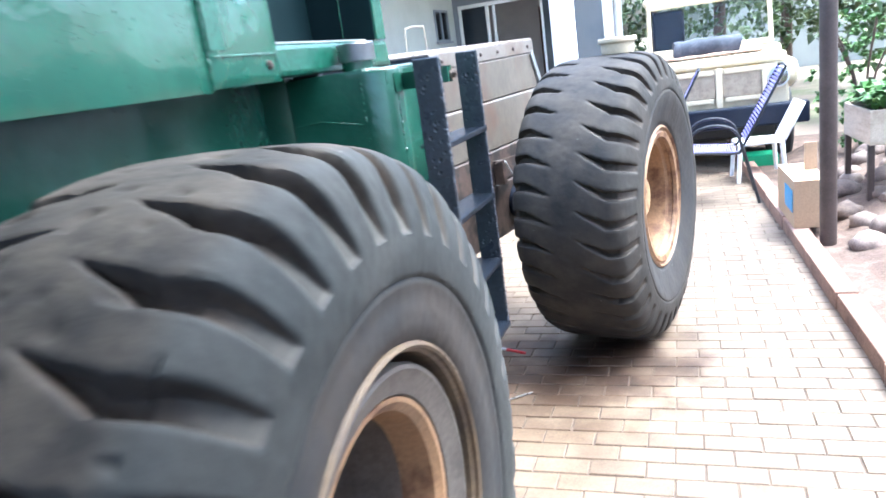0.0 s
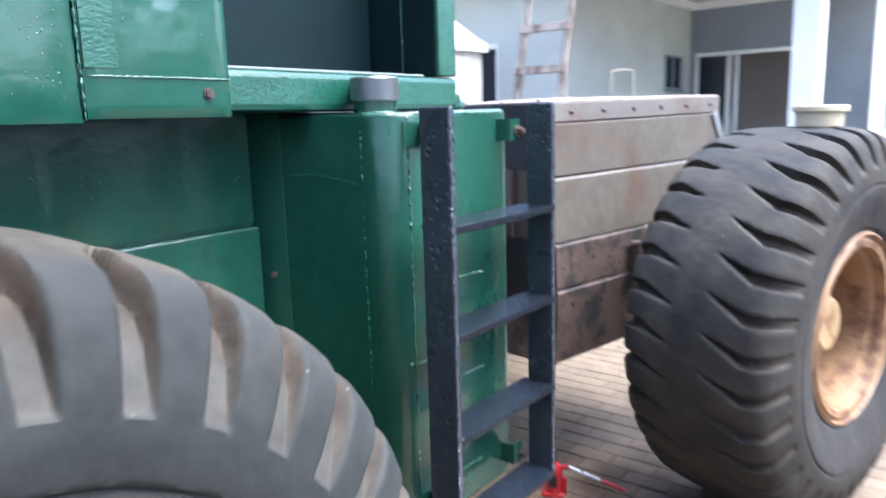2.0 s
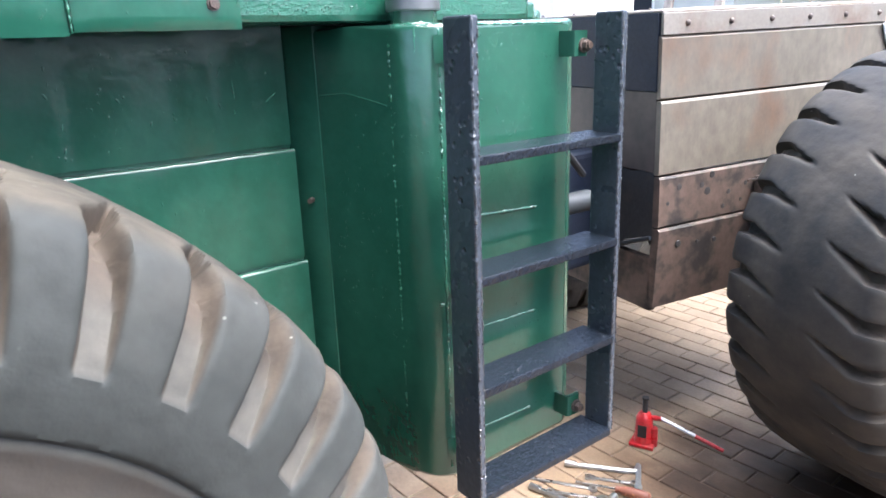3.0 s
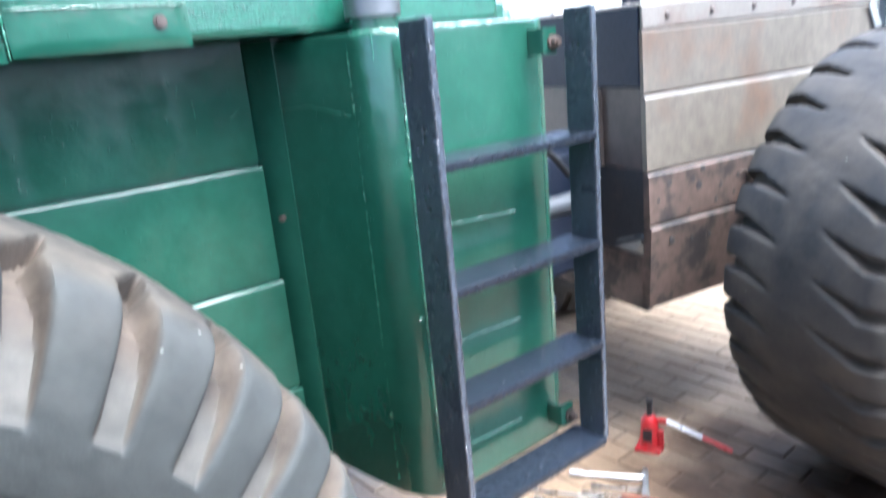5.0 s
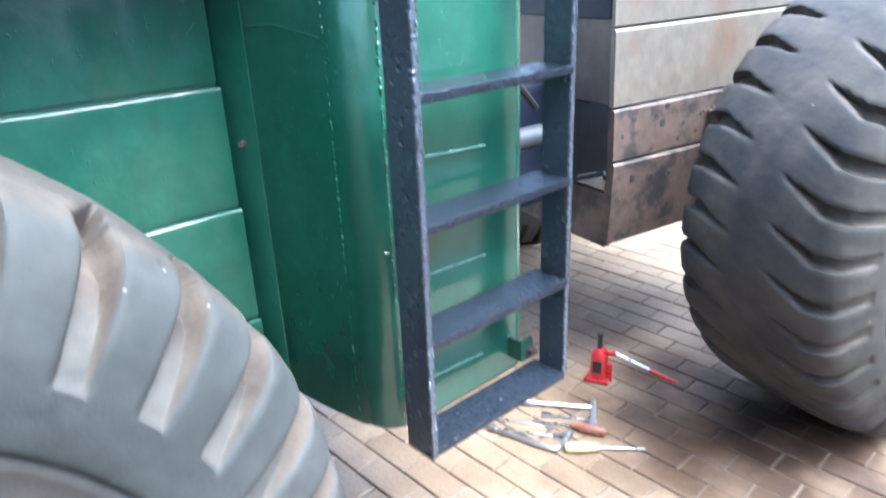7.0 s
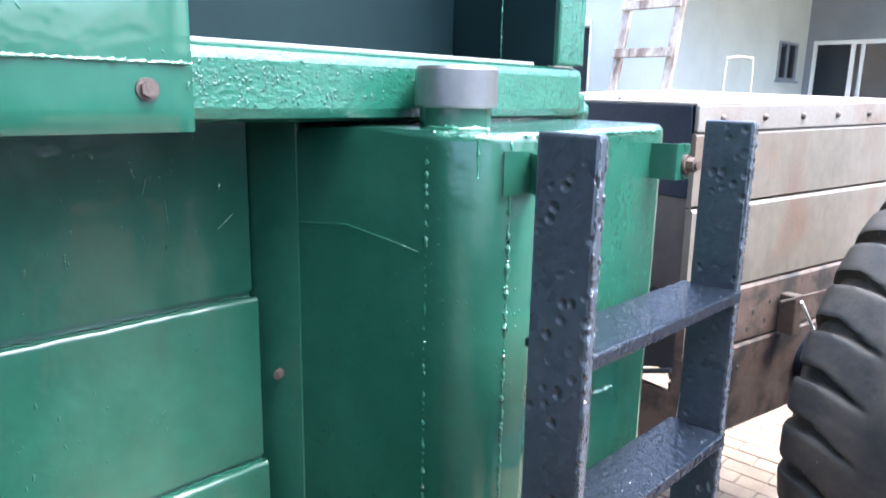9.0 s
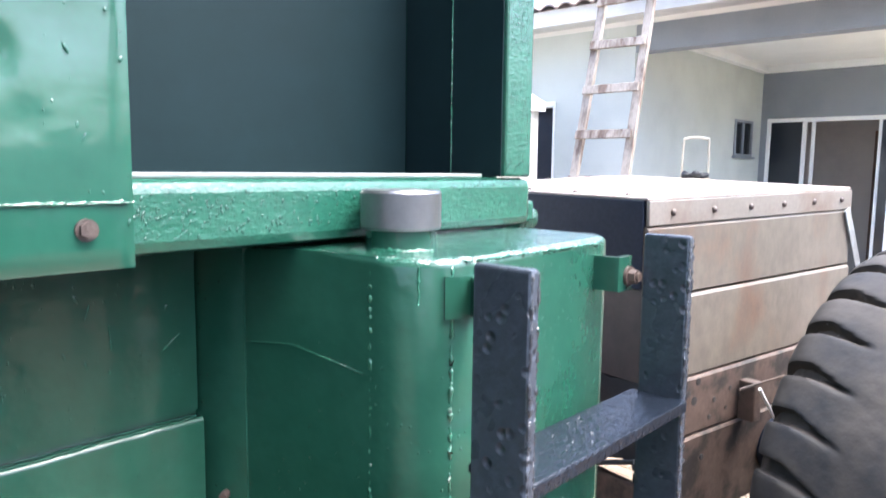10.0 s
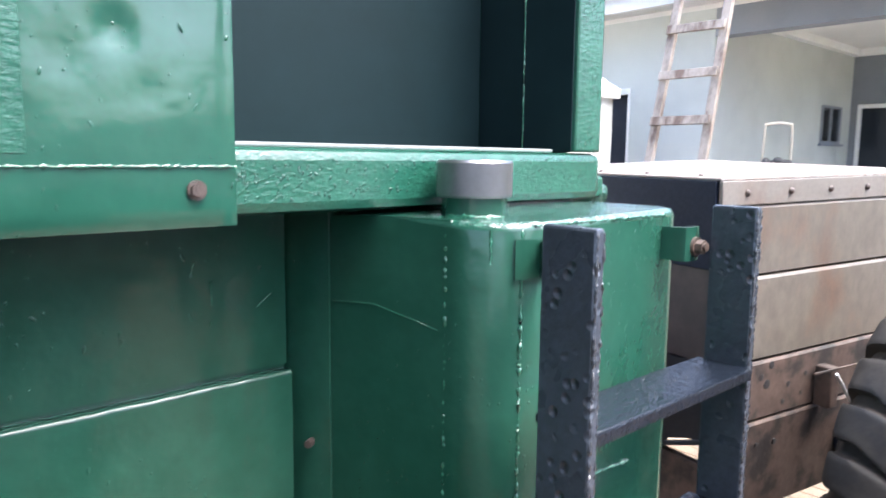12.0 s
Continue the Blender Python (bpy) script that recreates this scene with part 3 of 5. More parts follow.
# green frame side with overlapping fold lines
bm = BM()
prof = [(-1.30, 1.492), (-1.230, 1.492), (-1.230, 1.244)]
for zc, x0, x1 in ((1.230, -1.230, -1.214), (0.977, -1.214, -1.200), (0.722, -1.200, -1.188)):
    prof += [(x0, zc + 0.010), (x0 - 0.007, zc + 0.008), (x0 - 0.007, zc + 0.003)]
    for k in range(7):
        a = radians(85 - k * 85 / 6)
        prof.append((x1 - 0.008 + 0.008 * math.cos(a), zc - 0.005 + 0.008 * math.sin(a)))
prof += [(-1.188, 0.56), (-1.30, 0.56)]
lines = []
for k in range(161):
    yy = 0.25 + 1.926 * k / 160
    row = []
    for x, z in prof:
        if x > -1.29 and z < 1.49:
            dent = 0.0016 * noise.noise((yy * 3, z * 3, 2.0)) + 0.0007 * noise.noise((yy * 17, z * 9, 7.0))
            near = min(abs(z - zc) for zc in (1.230, 0.977, 0.722))
            rough = 0.0011 * noise.noise((yy * 42, z * 60, 4.0)) if near < 0.014 else 0.0
            row.append(bm.verts.new((x + dent + rough, yy, z + 1.2 * rough + 0.0012 * noise.noise((yy * 6, 1.0, z)))))
        else:
            row.append(bm.verts.new((x, yy, z)))
    lines.append(row)
for a, b in zip(lines, lines[1:]):
    for i in range(len(prof)):
        j = (i + 1) % len(prof)
        bm.faces.new((a[i], a[j], b[j], b[i]))
bm.faces.new(lines[0])
bm.faces.new(lines[-1][::-1])
frame_side = lpart("frame_side", bm, GREEN, "glossy green steel side plate with horizontal folds", smooth=50)
bm = BM()
block(bm, -2.3, -1.296, 0.25, 2.70, 0.56, 1.49, bevel=0.01)
lpart("front_frame", bm, GREEN)
bm = BM()
prism(bm, [(-1.30, 2.180), (-1.228, 2.180), (-1.1668, 2.214), (-1.1668, 2.26), (-1.30, 2.26)], 0.54, 1.486)
strip = lpart("mounting_strip", bm, GREEN)
bm = BM()
rod(bm, (-1.197, 2.20, 1.118), (-1.186, 2.186, 1.118), 0.0065, seg=6)
lpart("bolt", bm, BOLT, parent=strip)

# fuel tank with rounded corner
bm = BM()
out = [(-1.1665, 2.2165), (-1.06, 2.239)]
for k in range(9):
    a = radians(-90 + k * 90 / 8)
    out.append((-0.945 + 0.085 * math.cos(a), 2.345 + 0.085 * math.sin(a)))
out += [(-0.86, 2.655), (-0.869, 2.678), (-0.892, 2.7), (-1.294, 2.712), (-1.294, 2.262), (-1.1665, 2.262)]
prism(bm, out, 0.522, 1.48)
es = [e for e in bm.edges if all(abs(v.co.z - 1.48) < 1e-5 for v in e.verts) or all(abs(v.co.z - 0.522) < 1e-5 for v in e.verts)]
bmesh.ops.bevel(bm, geom=es, offset=0.012, segments=3, affect="EDGES", profile=0.5)
for v in bm.verts:
    if v.co.z > 1.46:
        v.co.z += 0.018 * max(0.0, v.co.y - 2.4)
tank = lpart("fuel_tank", bm, GREEN, "glossy green welded steel fuel tank", smooth=40)
tank.data.materials.append(GREEN_WET)
for f in tank.data.polygons:
    f.material_index = int(f.normal.z > 0.4)
bm = BM()
lathe(bm, [(1.47, 0.062), (1.482, 0.055), (1.489, 0.048), (1.523, 0.047)], 40, "z", Matrix.Translation((-0.997, 2.352, -0.012)))
lpart("filler_neck", bm, GREEN, parent=tank)
bm = BM()
lathe(bm, [(1.518, 0.049), (1.518, 0.053), (1.521, 0.0545), (1.566, 0.0545), (1.570, 0.052), (1.570, 0.002)], 48, "z", Matrix.Translation((-0.997, 2.352, -0.012)))
lpart("filler_cap", bm, CAP, "smooth grey round filler cap", parent=tank, smooth=22)


def bead(pts, r, name="weld_seam", mat=None, parent=None, seed=0):
    """A lumpy run of weld: a tube whose girth and line waver."""
    rnd = random.Random(seed)
    bm = BM()
    path = []
    for p, q in zip(pts, pts[1:]):
        p, q = Vector(p), Vector(q)
        n = max(2, int((q - p).length / (r * 1.1)))
        path += [p.lerp(q, i / n) for i in range(n)]
    path.append(Vector(pts[-1]))
    rings = []
    for i, p in enumerate(path):
        d = (path[min(i + 1, len(path) - 1)] - path[max(i - 1, 0)]).normalized()
        q = d.to_track_quat("Z", "Y").to_matrix()
        s = r * (0.35 + 0.75 * rnd.random() ** 1.3) * (0.5 if rnd.random() < 0.12 else 1)
        c = p + Vector([rnd.uniform(-r, r) * 0.2 for _ in range(3)])
        rings.append([bm.verts.new(c + q @ Vector((s * math.cos(k * math.tau / 7), s * math.sin(k * math.tau / 7), 0))) for k in range(7)])
    for a, b in zip(rings, rings[1:]):
        for k in range(7):
            bm.faces.new((a[k], a[(k + 1) % 7], b[(k + 1) % 7], b[k]))
    bm.faces.new(rings[0][::-1])
    bm.faces.new(rings[-1])
    return lpart(name, bm, mat or WELD, parent=parent, smooth=80)


bead([(-0.955, 2.2605, 0.55), (-0.955, 2.2605, 1.46)], 0.0042, parent=tank, seed=1)
bead([(-0.868, 2.312, 0.55), (-0.868, 2.312, 1.47)], 0.0042, parent=tank, seed=2)
bead([(-0.875, 2.262, 1.474), (-0.875, 2.262, 1.43)], 0.003, parent=tank, seed=12)
bead([(-0.862, 2.33, 1.476), (-0.862, 2.64, 1.476)], 0.0045, parent=tank, seed=13)
bead([(-1.162, 2.2165, 1.345), (-1.08, 2.233, 1.352), (-0.99, 2.248, 1.337), (-0.965, 2.256, 1.33)], 0.0012, "scratch", parent=tank, seed=15)
bead([(-1.0, 2.30, 1.481), (-0.95, 2.31, 1.481), (-0.935, 2.35, 1.481)], 0.0045, parent=tank, seed=14)
bead([(-0.859, 2.38, 1.105), (-0.859, 2.56, 1.095)], 0.004, parent=tank, seed=3)
bead([(-0.859, 2.38, 0.86), (-0.859, 2.56, 0.855)], 0.004, parent=tank, seed=4)
bead([(-0.859, 2.38, 0.62), (-0.859, 2.54, 0.615)], 0.003, parent=tank, seed=5)
bead([(-0.875, 2.30, 0.93), (-0.86, 2.34, 0.93)], 0.005, parent=tank, seed=6)

for k, pts in enumerate((((-1.2285, 2.033, 1.412), (-1.2285, 2.027, 1.391)), ((-1.2285, 2.056, 1.382), (-1.2285, 2.058, 1.348)), ((-1.2285, 2.055, 1.325), (-1.2285, 2.055, 1.318)), ((-1.2285, 2.127, 1.336), (-1.2285, 2.151, 1.355)), ((-1.2285, 1.93, 1.33), (-1.2285, 1.932, 1.31)))):
    bead(pts, 0.0017, "paint_run", WELD, frame_side, 60 + k)

# ladder
ladder = under(new("ladder"), loader)
tagged(ladder, "black-painted steel ladder bolted to the fuel tank")
rail_bm = BM()
block(rail_bm, -0.795, -0.718, 2.263, 2.279, 0.548, 1.487, bevel=0.004)
part("rail", rail_bm, BLACK, ladder)
rail_bm = BM()
block(rail_bm, -0.802, -0.730, 2.671, 2.687, 0.552, 1.494, bevel=0.004)
part("rail", rail_bm, BLACK, ladder)
for y0, y1, x, z0, z1, s in ((2.263, 2.279, -0.718, 0.552, 1.482, 31), (2.671, 2.687, -0.730, 0.556, 1.49, 35)):
    for k, yy in enumerate((y0 + 0.003, y1 - 0.003)):
        eb = bead([(x - 0.0015, yy, z0), (x - 0.0015, yy, z1)], 0.0034, "cut_edge", EDGE, None, s + k)
        eb.parent, eb.matrix_parent_inverse = ladder, Matrix()
for z in (1.247, 1.022, 0.794, 0.560):
    bm = BM()
    block(bm, -0.812, -0.724, 2.2795, 2.6705, z - 0.006, z + 0.006, bevel=0.003)
    block(bm, -0.730, -0.722, 2.2795, 2.6705, z - 0.012, z + 0.0062, bevel=0.003)
    part("rung", bm, RUNG, ladder)


def bracket(z):
    """A folded strip that leaves the tank's side and turns back along the rail, with its bolt."""
    bm = BM()
    prism(bm, [(-0.862, 2.628), (-0.826, 2.628), (-0.820, 2.631), (-0.818, 2.636), (-0.818, 2.668), (-0.826, 2.668), (-0.826, 2.640), (-0.829, 2.636), (-0.862, 2.636)], z - 0.03, z + 0.022)
    b = part("bracket", bm, GREEN, ladder, "green welded mounting bracket")
    bm = BM()
    ym = 2.656
    rod(bm, (-0.822, ym, z - 0.008), (-0.798, ym, z - 0.008), 0.007, seg=12)
    rod(bm, (-0.818, ym, z - 0.008), (-0.813, ym, z - 0.008), 0.015, seg=18)
    rod(bm, (-0.813, ym, z - 0.008), (-0.802, ym, z - 0.008), 0.011, seg=6)
    part("bolt", bm, RUST_LOW, b)


def corner_bracket(z):
    """A curved plate welded round the tank's corner, with a strap to the rail."""
    arc = [radians(a) for a in range(-30, 5, 5)]
    outer = [(-0.945 + 0.0885 * math.cos(a), 2.345 + 0.0885 * math.sin(a)) for a in arc]
    inner = [(-0.945 + 0.0835 * math.cos(a), 2.345 + 0.0835 * math.sin(a)) for a in arc[::-1]]
    bm = BM()
    prism(bm, outer + inner, z - 0.03, z + 0.022)
    prism(bm, [(-0.858, 2.335), (-0.800, 2.300), (-0.796, 2.306), (-0.858, 2.343)], z - 0.028, z + 0.02)
    part("bracket", bm, GREEN, ladder, "green welded mounting bracket")


for z in (1.437, 0.60):
    bracket(z)
    corner_bracket(z)

# cab
cab = under(new("cab"), loader)
tagged(cab, "glossy green steel cab with an open dark window")
boxpart("sill_beam", (-1.14, -1.06, 1.70, 2.745, 1.487, 1.572), GREEN_ROUGH, cab, "thickly brushed green sill beam", 0.016)
boxpart("beam_end", (-1.132, -1.085, 2.7455, 2.812, 1.474, 1.516), GREEN_WET, cab, "rounded green beam end", 0.014)


def dented_panel(name, x, y0, y1, z0, z1, dents, label="", step=0.012, buckle=0.0016):
    """A sheet steel panel facing +x whose face is slightly buckled, with round dents (y, z, radius, depth)."""
    bm = BM()
    ny, nz = max(2, int((y1 - y0) / step)), max(2, int((z1 - z0) / step))
    rows = []
    for j in range(nz + 1):
        row = []
        for i in range(ny + 1):
            y, z = y0 + (y1 - y0) * i / ny, z0 + (z1 - z0) * j / nz
            e = min(1.0, min(y - y0, y1 - y, z - z0, z1 - z) / 0.03)
            d = buckle * noise.noise((y * 5, z * 5, x * 9)) * e + buckle * 0.35 * noise.noise((y * 19, z * 19, x * 7)) * e
            for cy, cz, r, deep in dents:
                q = ((y - cy) ** 2 + (z - cz) ** 2) / (r * r)
                d -= deep * math.exp(-q * 1.6)
            row.append(bm.verts.new((x + d - (0.004 if e <= 0 else 0.0), y, z)))
        rows.append(row)
    for j in range(nz):
        for i in range(ny):
            bm.faces.new((rows[j][i], rows[j][i + 1], rows[j + 1][i + 1], rows[j + 1][i]))
    rim = rows[0] + [r[-1] for r in rows[1:]] + rows[-1][-2::-1] + [r[0] for r in rows[-2:0:-1]]
    back = [bm.verts.new((x - 0.046, v.co.y, v.co.z)) for v in rim]
    n = len(rim)
    for k in range(n):
        bm.faces.new((rim[k], back[k], back[(k + 1) % n], rim[(k + 1) % n]))
    bm.faces.new(back)
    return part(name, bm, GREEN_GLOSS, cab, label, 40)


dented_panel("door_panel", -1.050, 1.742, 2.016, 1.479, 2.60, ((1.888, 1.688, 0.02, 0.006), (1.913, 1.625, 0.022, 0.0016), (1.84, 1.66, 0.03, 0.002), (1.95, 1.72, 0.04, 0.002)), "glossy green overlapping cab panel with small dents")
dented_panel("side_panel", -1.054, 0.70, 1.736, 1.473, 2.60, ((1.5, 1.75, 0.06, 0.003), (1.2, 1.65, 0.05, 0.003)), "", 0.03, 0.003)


def paint_lumps(at, across, up, w, h, n, size, seed, parent, mat=None, middle=0.5, drip=3.2):
    """Drops and lumps of thick paint scattered over a flat face, gathered in loose clusters."""
    rnd = random.Random(seed)
    at, across, up = Vector(at), Vector(across).normalized(), Vector(up).normalized()
    out_way = across.cross(up)
    nests = [(rnd.random(), rnd.random(), rnd.uniform(0.03, 0.16)) for _ in range(9)]
    verts, faces = [], []
    for _ in range(n):
        if rnd.random() < middle:
            a, b = rnd.random(), rnd.random()
        else:
            cx, cy, r = rnd.choice(nests)
            a, b = cx + rnd.gauss(0, r), cy + rnd.gauss(0, r)
        if not (0 < a < 1 and 0 < b < 1):
            continue
        r = size * (0.35 + 0.9 * rnd.random() ** 2)
        long, tilt, k = r * rnd.uniform(1.0, drip), rnd.gauss(0, 0.35), len(verts)
        e1 = across * math.cos(tilt) + up * math.sin(tilt)
        e2 = up * math.cos(tilt) - across * math.sin(tilt)
        c = at + across * (a * w) + up * (b * h)
        for ring_r, lift in ((1.0, -0.06), (0.72, 0.17), (0.35, 0.28)):
            for q in range(8):
                f = q * math.tau / 8
                verts.append(c + e1 * (r * ring_r * math.cos(f)) + e2 * (long * ring_r * math.sin(f)) + out_way * (r * lift))
        verts.append(c + out_way * (r * 0.31))
        for ring in (0, 8):
            for q in range(8):
                faces.append((k + ring + q, k + ring + (q + 1) % 8, k + ring + 8 + (q + 1) % 8, k + ring + 8 + q))
        faces += [(k + 16 + q, k + 16 + (q + 1) % 8, k + 24) for q in range(8)]
    me = bpy.data.meshes.new("paint_texture")
    me.from_pydata(verts, [], faces)
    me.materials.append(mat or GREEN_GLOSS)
    me.polygons.foreach_set("use_smooth", [True] * len(faces))
    ob = under(new("paint_texture", me), parent)
    if parent is not loader and parent not in (tank, frame_side):
        ob.matrix_parent_inverse = Matrix()
    return tagged(ob, kind="stuff")


paint_lumps((-0.860, 2.36, 0.56), (0, 1, 0), (0, 0, 1), 0.29, 0.90, 420, 0.0016, 301, tank)
paint_lumps((-0.860, 2.36, 1.22), (0, 1, 0), (0, 0, 1), 0.29, 0.24, 260, 0.0017, 302, tank)
paint_lumps((-1.2295, 1.50, 1.25), (0, 1, 0), (0, 0, 1), 0.66, 0.22, 150, 0.0019, 303, frame_side)
paint_lumps((-1.2135, 1.60, 0.99), (0, 1, 0), (0, 0, 1), 0.56, 0.22, 150, 0.0019, 304, frame_side)
paint_lumps((-1.0495, 1.75, 1.49), (0, 1, 0), (0, 0, 1), 0.26, 0.42, 110, 0.0017, 305, cab)
boxpart("brushed_strip", (-1.052, -1.0486, 1.7425, 1.80, 1.56, 2.59), GREEN_ROUGH, cab, "thickly brushed paint along the panel edge", 0.001)
paint_lumps((-1.0595, 1.75, 1.503), (0, 1, 0), (0, 0, 1), 0.6, 0.055, 520, 0.0016, 308, cab, middle=0.35, drip=1.8)
paint_lumps((-1.0595, 2.35, 1.503), (0, 1, 0), (0, 0, 1), 0.38, 0.055, 60, 0.0015, 309, cab, drip=1.8)
paint_lumps((-0.95, 2.42, 1.4807), (1, 0, 0), (0, 1, 0), 0.08, 0.22, 150, 0.0022, 310, tank, middle=0.8, drip=1.6)
for k, z in enumerate((1.247, 1.022, 0.794, 0.560)):
    paint_lumps((-0.808, 2.30, z + 0.0063), (1, 0, 0), (0, 1, 0), 0.078, 0.36, 80, 0.0014, 320 + k, ladder, mat=EDGE, middle=0.4, drip=1.5)
paint_lumps((-1.0535, 1.20, 1.49), (0, 1, 0), (0, 0, 1), 0.53, 0.5, 160, 0.0018, 307, cab)
boxpart("post", (-1.13, -1.062, 2.664, 2.742, 1.5735, 2.60), GREEN_ROUGH, cab, "", 0.005)
boxpart("rear_panel", (-2.2, -1.132, 2.70, 2.735, 1.5, 2.60), GREEN, cab, "", 0.004)
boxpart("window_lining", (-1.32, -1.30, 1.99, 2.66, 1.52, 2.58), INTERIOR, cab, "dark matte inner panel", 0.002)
# thin dark plate that paints the shade on the green jamb and post front
boxpart("window_jamb", (-1.30, -1.068, 2.660, 2.6635, 1.574, 2.58), INTERIOR, cab, "green window return with its shade painted dark", 0.001)
boxpart("corner_plate", (-1.30, -1.132, 2.664, 2.698, 1.574, 2.58), GREEN, cab, "", 0.002)
# pale strip laid on the sill in place of its grazing reflection
boxpart("window_seal", (-1.136, -1.09, 2.018, 2.638, 1.5722, 1.5785), SILL_GLARE, cab, "pale grey strip painting the glare along the window sill", 0.002)
boxpart("ledge", (-1.135, -1.075, 2.7455, 2.775, 1.49, 1.53), GREEN_ROUGH, cab, "", 0.006)
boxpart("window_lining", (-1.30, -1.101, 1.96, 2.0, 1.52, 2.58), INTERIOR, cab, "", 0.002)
boxpart("floor_plate", (-2.2, -1.105, 0.72, 2.70, 1.497, 1.53), NAVY, cab, "", 0.002)
boxpart("roof", (-2.25, -1.03, 0.65, 2.80, 2.602, 2.70), GREEN, cab, "", 0.02)
boxpart("front_panel", (-2.2, -1.102, 0.70, 0.735, 1.5, 2.60), GREEN, cab, "", 0.004)
boxpart("far_panel", (-2.235, -2.202, 0.70, 2.735, 1.5, 2.60), GREEN, cab, "", 0.004)
bm = BM()
rod(bm, (-1.052, 1.966, 1.5215), (-1.042, 1.966, 1.5215), 0.0085, seg=6)
rod(bm, (-1.052, 1.966, 1.5215), (-1.0465, 1.966, 1.5215), 0.0115, seg=18)
part("bolt", bm, BOLT, cab)
b = bead([(-1.0485, 1.745, 1.548), (-1.0485, 2.014, 1.548)], 0.0028, parent=None, seed=7)
b.parent, b.matrix_parent_inverse = cab, Matrix()
b = bead([(-1.054, 1.7385, 1.478), (-1.054, 1.7385, 2.2)], 0.0035, parent=None, seed=8)
b.parent, b.matrix_parent_inverse = cab, Matrix()
b = bead([(-1.182, 2.659, 1.58), (-1.182, 2.659, 2.5)], 0.0028, parent=None, seed=9)
b.parent, b.matrix_parent_inverse = cab, Matrix()

# rear engine hood, turned with the rear frame
hood = under(new("engine_hood"), loader)
hood.matrix_basis = REAR @ pose(0, 0, 1.517, 1.1, 0, 0) @ pose(0, 0, -1.517)
tagged(hood, "weathered brown steel engine hood with folded side panels")
HL = 1.13


def lift(ob):
    """The hood's top rises a little towards its far rear corner."""
    for v in ob.data.vertices:
        if v.co.z > 1.5:
            v.co.z += -v.co.x / 1.02 * (0.008 + 0.02 * v.co.y / HL)


lift(boxpart("top_plate", (-1.02, 0.0, 0.0, HL, 1.508, 1.517), RUST_TOP, hood, "weathered top plate with sky glare painted in its pale colour", 0.003))
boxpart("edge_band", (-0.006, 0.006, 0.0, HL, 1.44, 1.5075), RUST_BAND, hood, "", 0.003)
for z0, z1, off in ((1.243, 1.438, 0.0), (0.998, 1.238, 0.006), (0.822, 0.993, 0.012), (0.53, 0.817, 0.018)):
    bm = BM()
    sec = [(-0.012, z1), (-0.002 + off, z1), (0.004 + off, z1 - 0.008), (0.004 + off, z0 + 0.004), (-0.002 + off, z0), (-0.012, z0)]
    a = [bm.verts.new((x - 0.018 if z < 0.6 else x, 0.0, z)) for x, z in sec]
    b2 = [bm.verts.new((x - 0.018 if z < 0.6 else x, HL, z)) for x, z in sec]
    for i in range(len(sec)):
        j = (i + 1) % len(sec)
        bm.faces.new((a[i], a[j], b2[j], b2[i]))
    bm.faces.new(a)
    bm.faces.new(b2[::-1])
    part("side_panel", bm, RUST if z0 > 0.99 else RUST_LOW, hood, "" if z0 > 0.99 else "grimy rusted lower panel with small holes")
lift(boxpart("front_band", (-1.0, -0.0125, -0.004, 0.008, 1.268, 1.507), NAVY, hood, "dark navy band along the front of the hood", 0.002))
boxpart("front_plate", (-1.0, -0.0125, 0.0, 0.008, 1.005, 1.267), RUST_FRONT, hood, "brown weathered steel front plate with painted shade", 0.002)
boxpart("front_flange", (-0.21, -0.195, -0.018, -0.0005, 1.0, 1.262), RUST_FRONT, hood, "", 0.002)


def upright_plate(bm, outline, y0, y1):
    """A plate standing across the hood, from its outline in x and z."""
    a = [bm.verts.new((x, y0, z)) for x, z in outline]
    b = [bm.verts.new((x, y1, z)) for x, z in outline]
    n = len(a)
    for i in range(n):
        bm.faces.new((a[i], a[(i + 1) % n], b[(i + 1) % n], b[i]))
    bm.faces.new(a[::-1])
    bm.faces.new(b)


bm = BM()
upright_plate(bm, [(-1.0, 1.004), (-0.16, 1.004), (-0.12, 0.998), (-0.09, 1.004), (-0.0125, 1.004), (-0.0125, 0.785), (-0.022, 0.75), (-0.03, 0.772), (-0.04, 0.777), (-0.052, 0.757), (-0.06, 0.776), (-0.15, 0.748), (-0.165, 0.715), (-1.0, 0.715)], 0.0, 0.008)
part("torn_plate", bm, SOOT_SHADE, hood, "blackened lower front plate with a torn corner")
bm = BM()
rod(bm, (-0.15, -0.006, 0.733), (-0.0125, -0.006, 0.783), 0.008, seg=10)
part("rod", bm, TUBE, hood)
bm = BM()
rod(bm, (-0.03, 0.02, 0.70), (-0.03, 0.02, 0.735), 0.007, seg=8)
part("stud", bm, NAVY, hood)
lift(boxpart("rear_plate", (-1.0, -0.0125, HL - 0.01, HL, 0.9, 1.507), RUST, hood, "", 0.002))
lift(boxpart("far_side", (-1.02, -1.0, 0.0, HL, 0.80, 1.507), RUST, hood, "", 0.002))
boxpart("lower_rail", (-0.9, -0.0125, 0.0, 0.03, 0.515, 0.708), RUST_LOW, hood, "grimy brown lower cross rail", 0.006)
bm = BM()
block(bm, -0.003, 0.003, -0.018, 0.018, 0, 0.28, m=pose(0.012, HL - 0.045, 1.44) @ pose(0, 0, 0, 207, 0, 0), bevel=0.001)
part("strap", bm, STRAP, hood, "pale grey slanting flat strap")
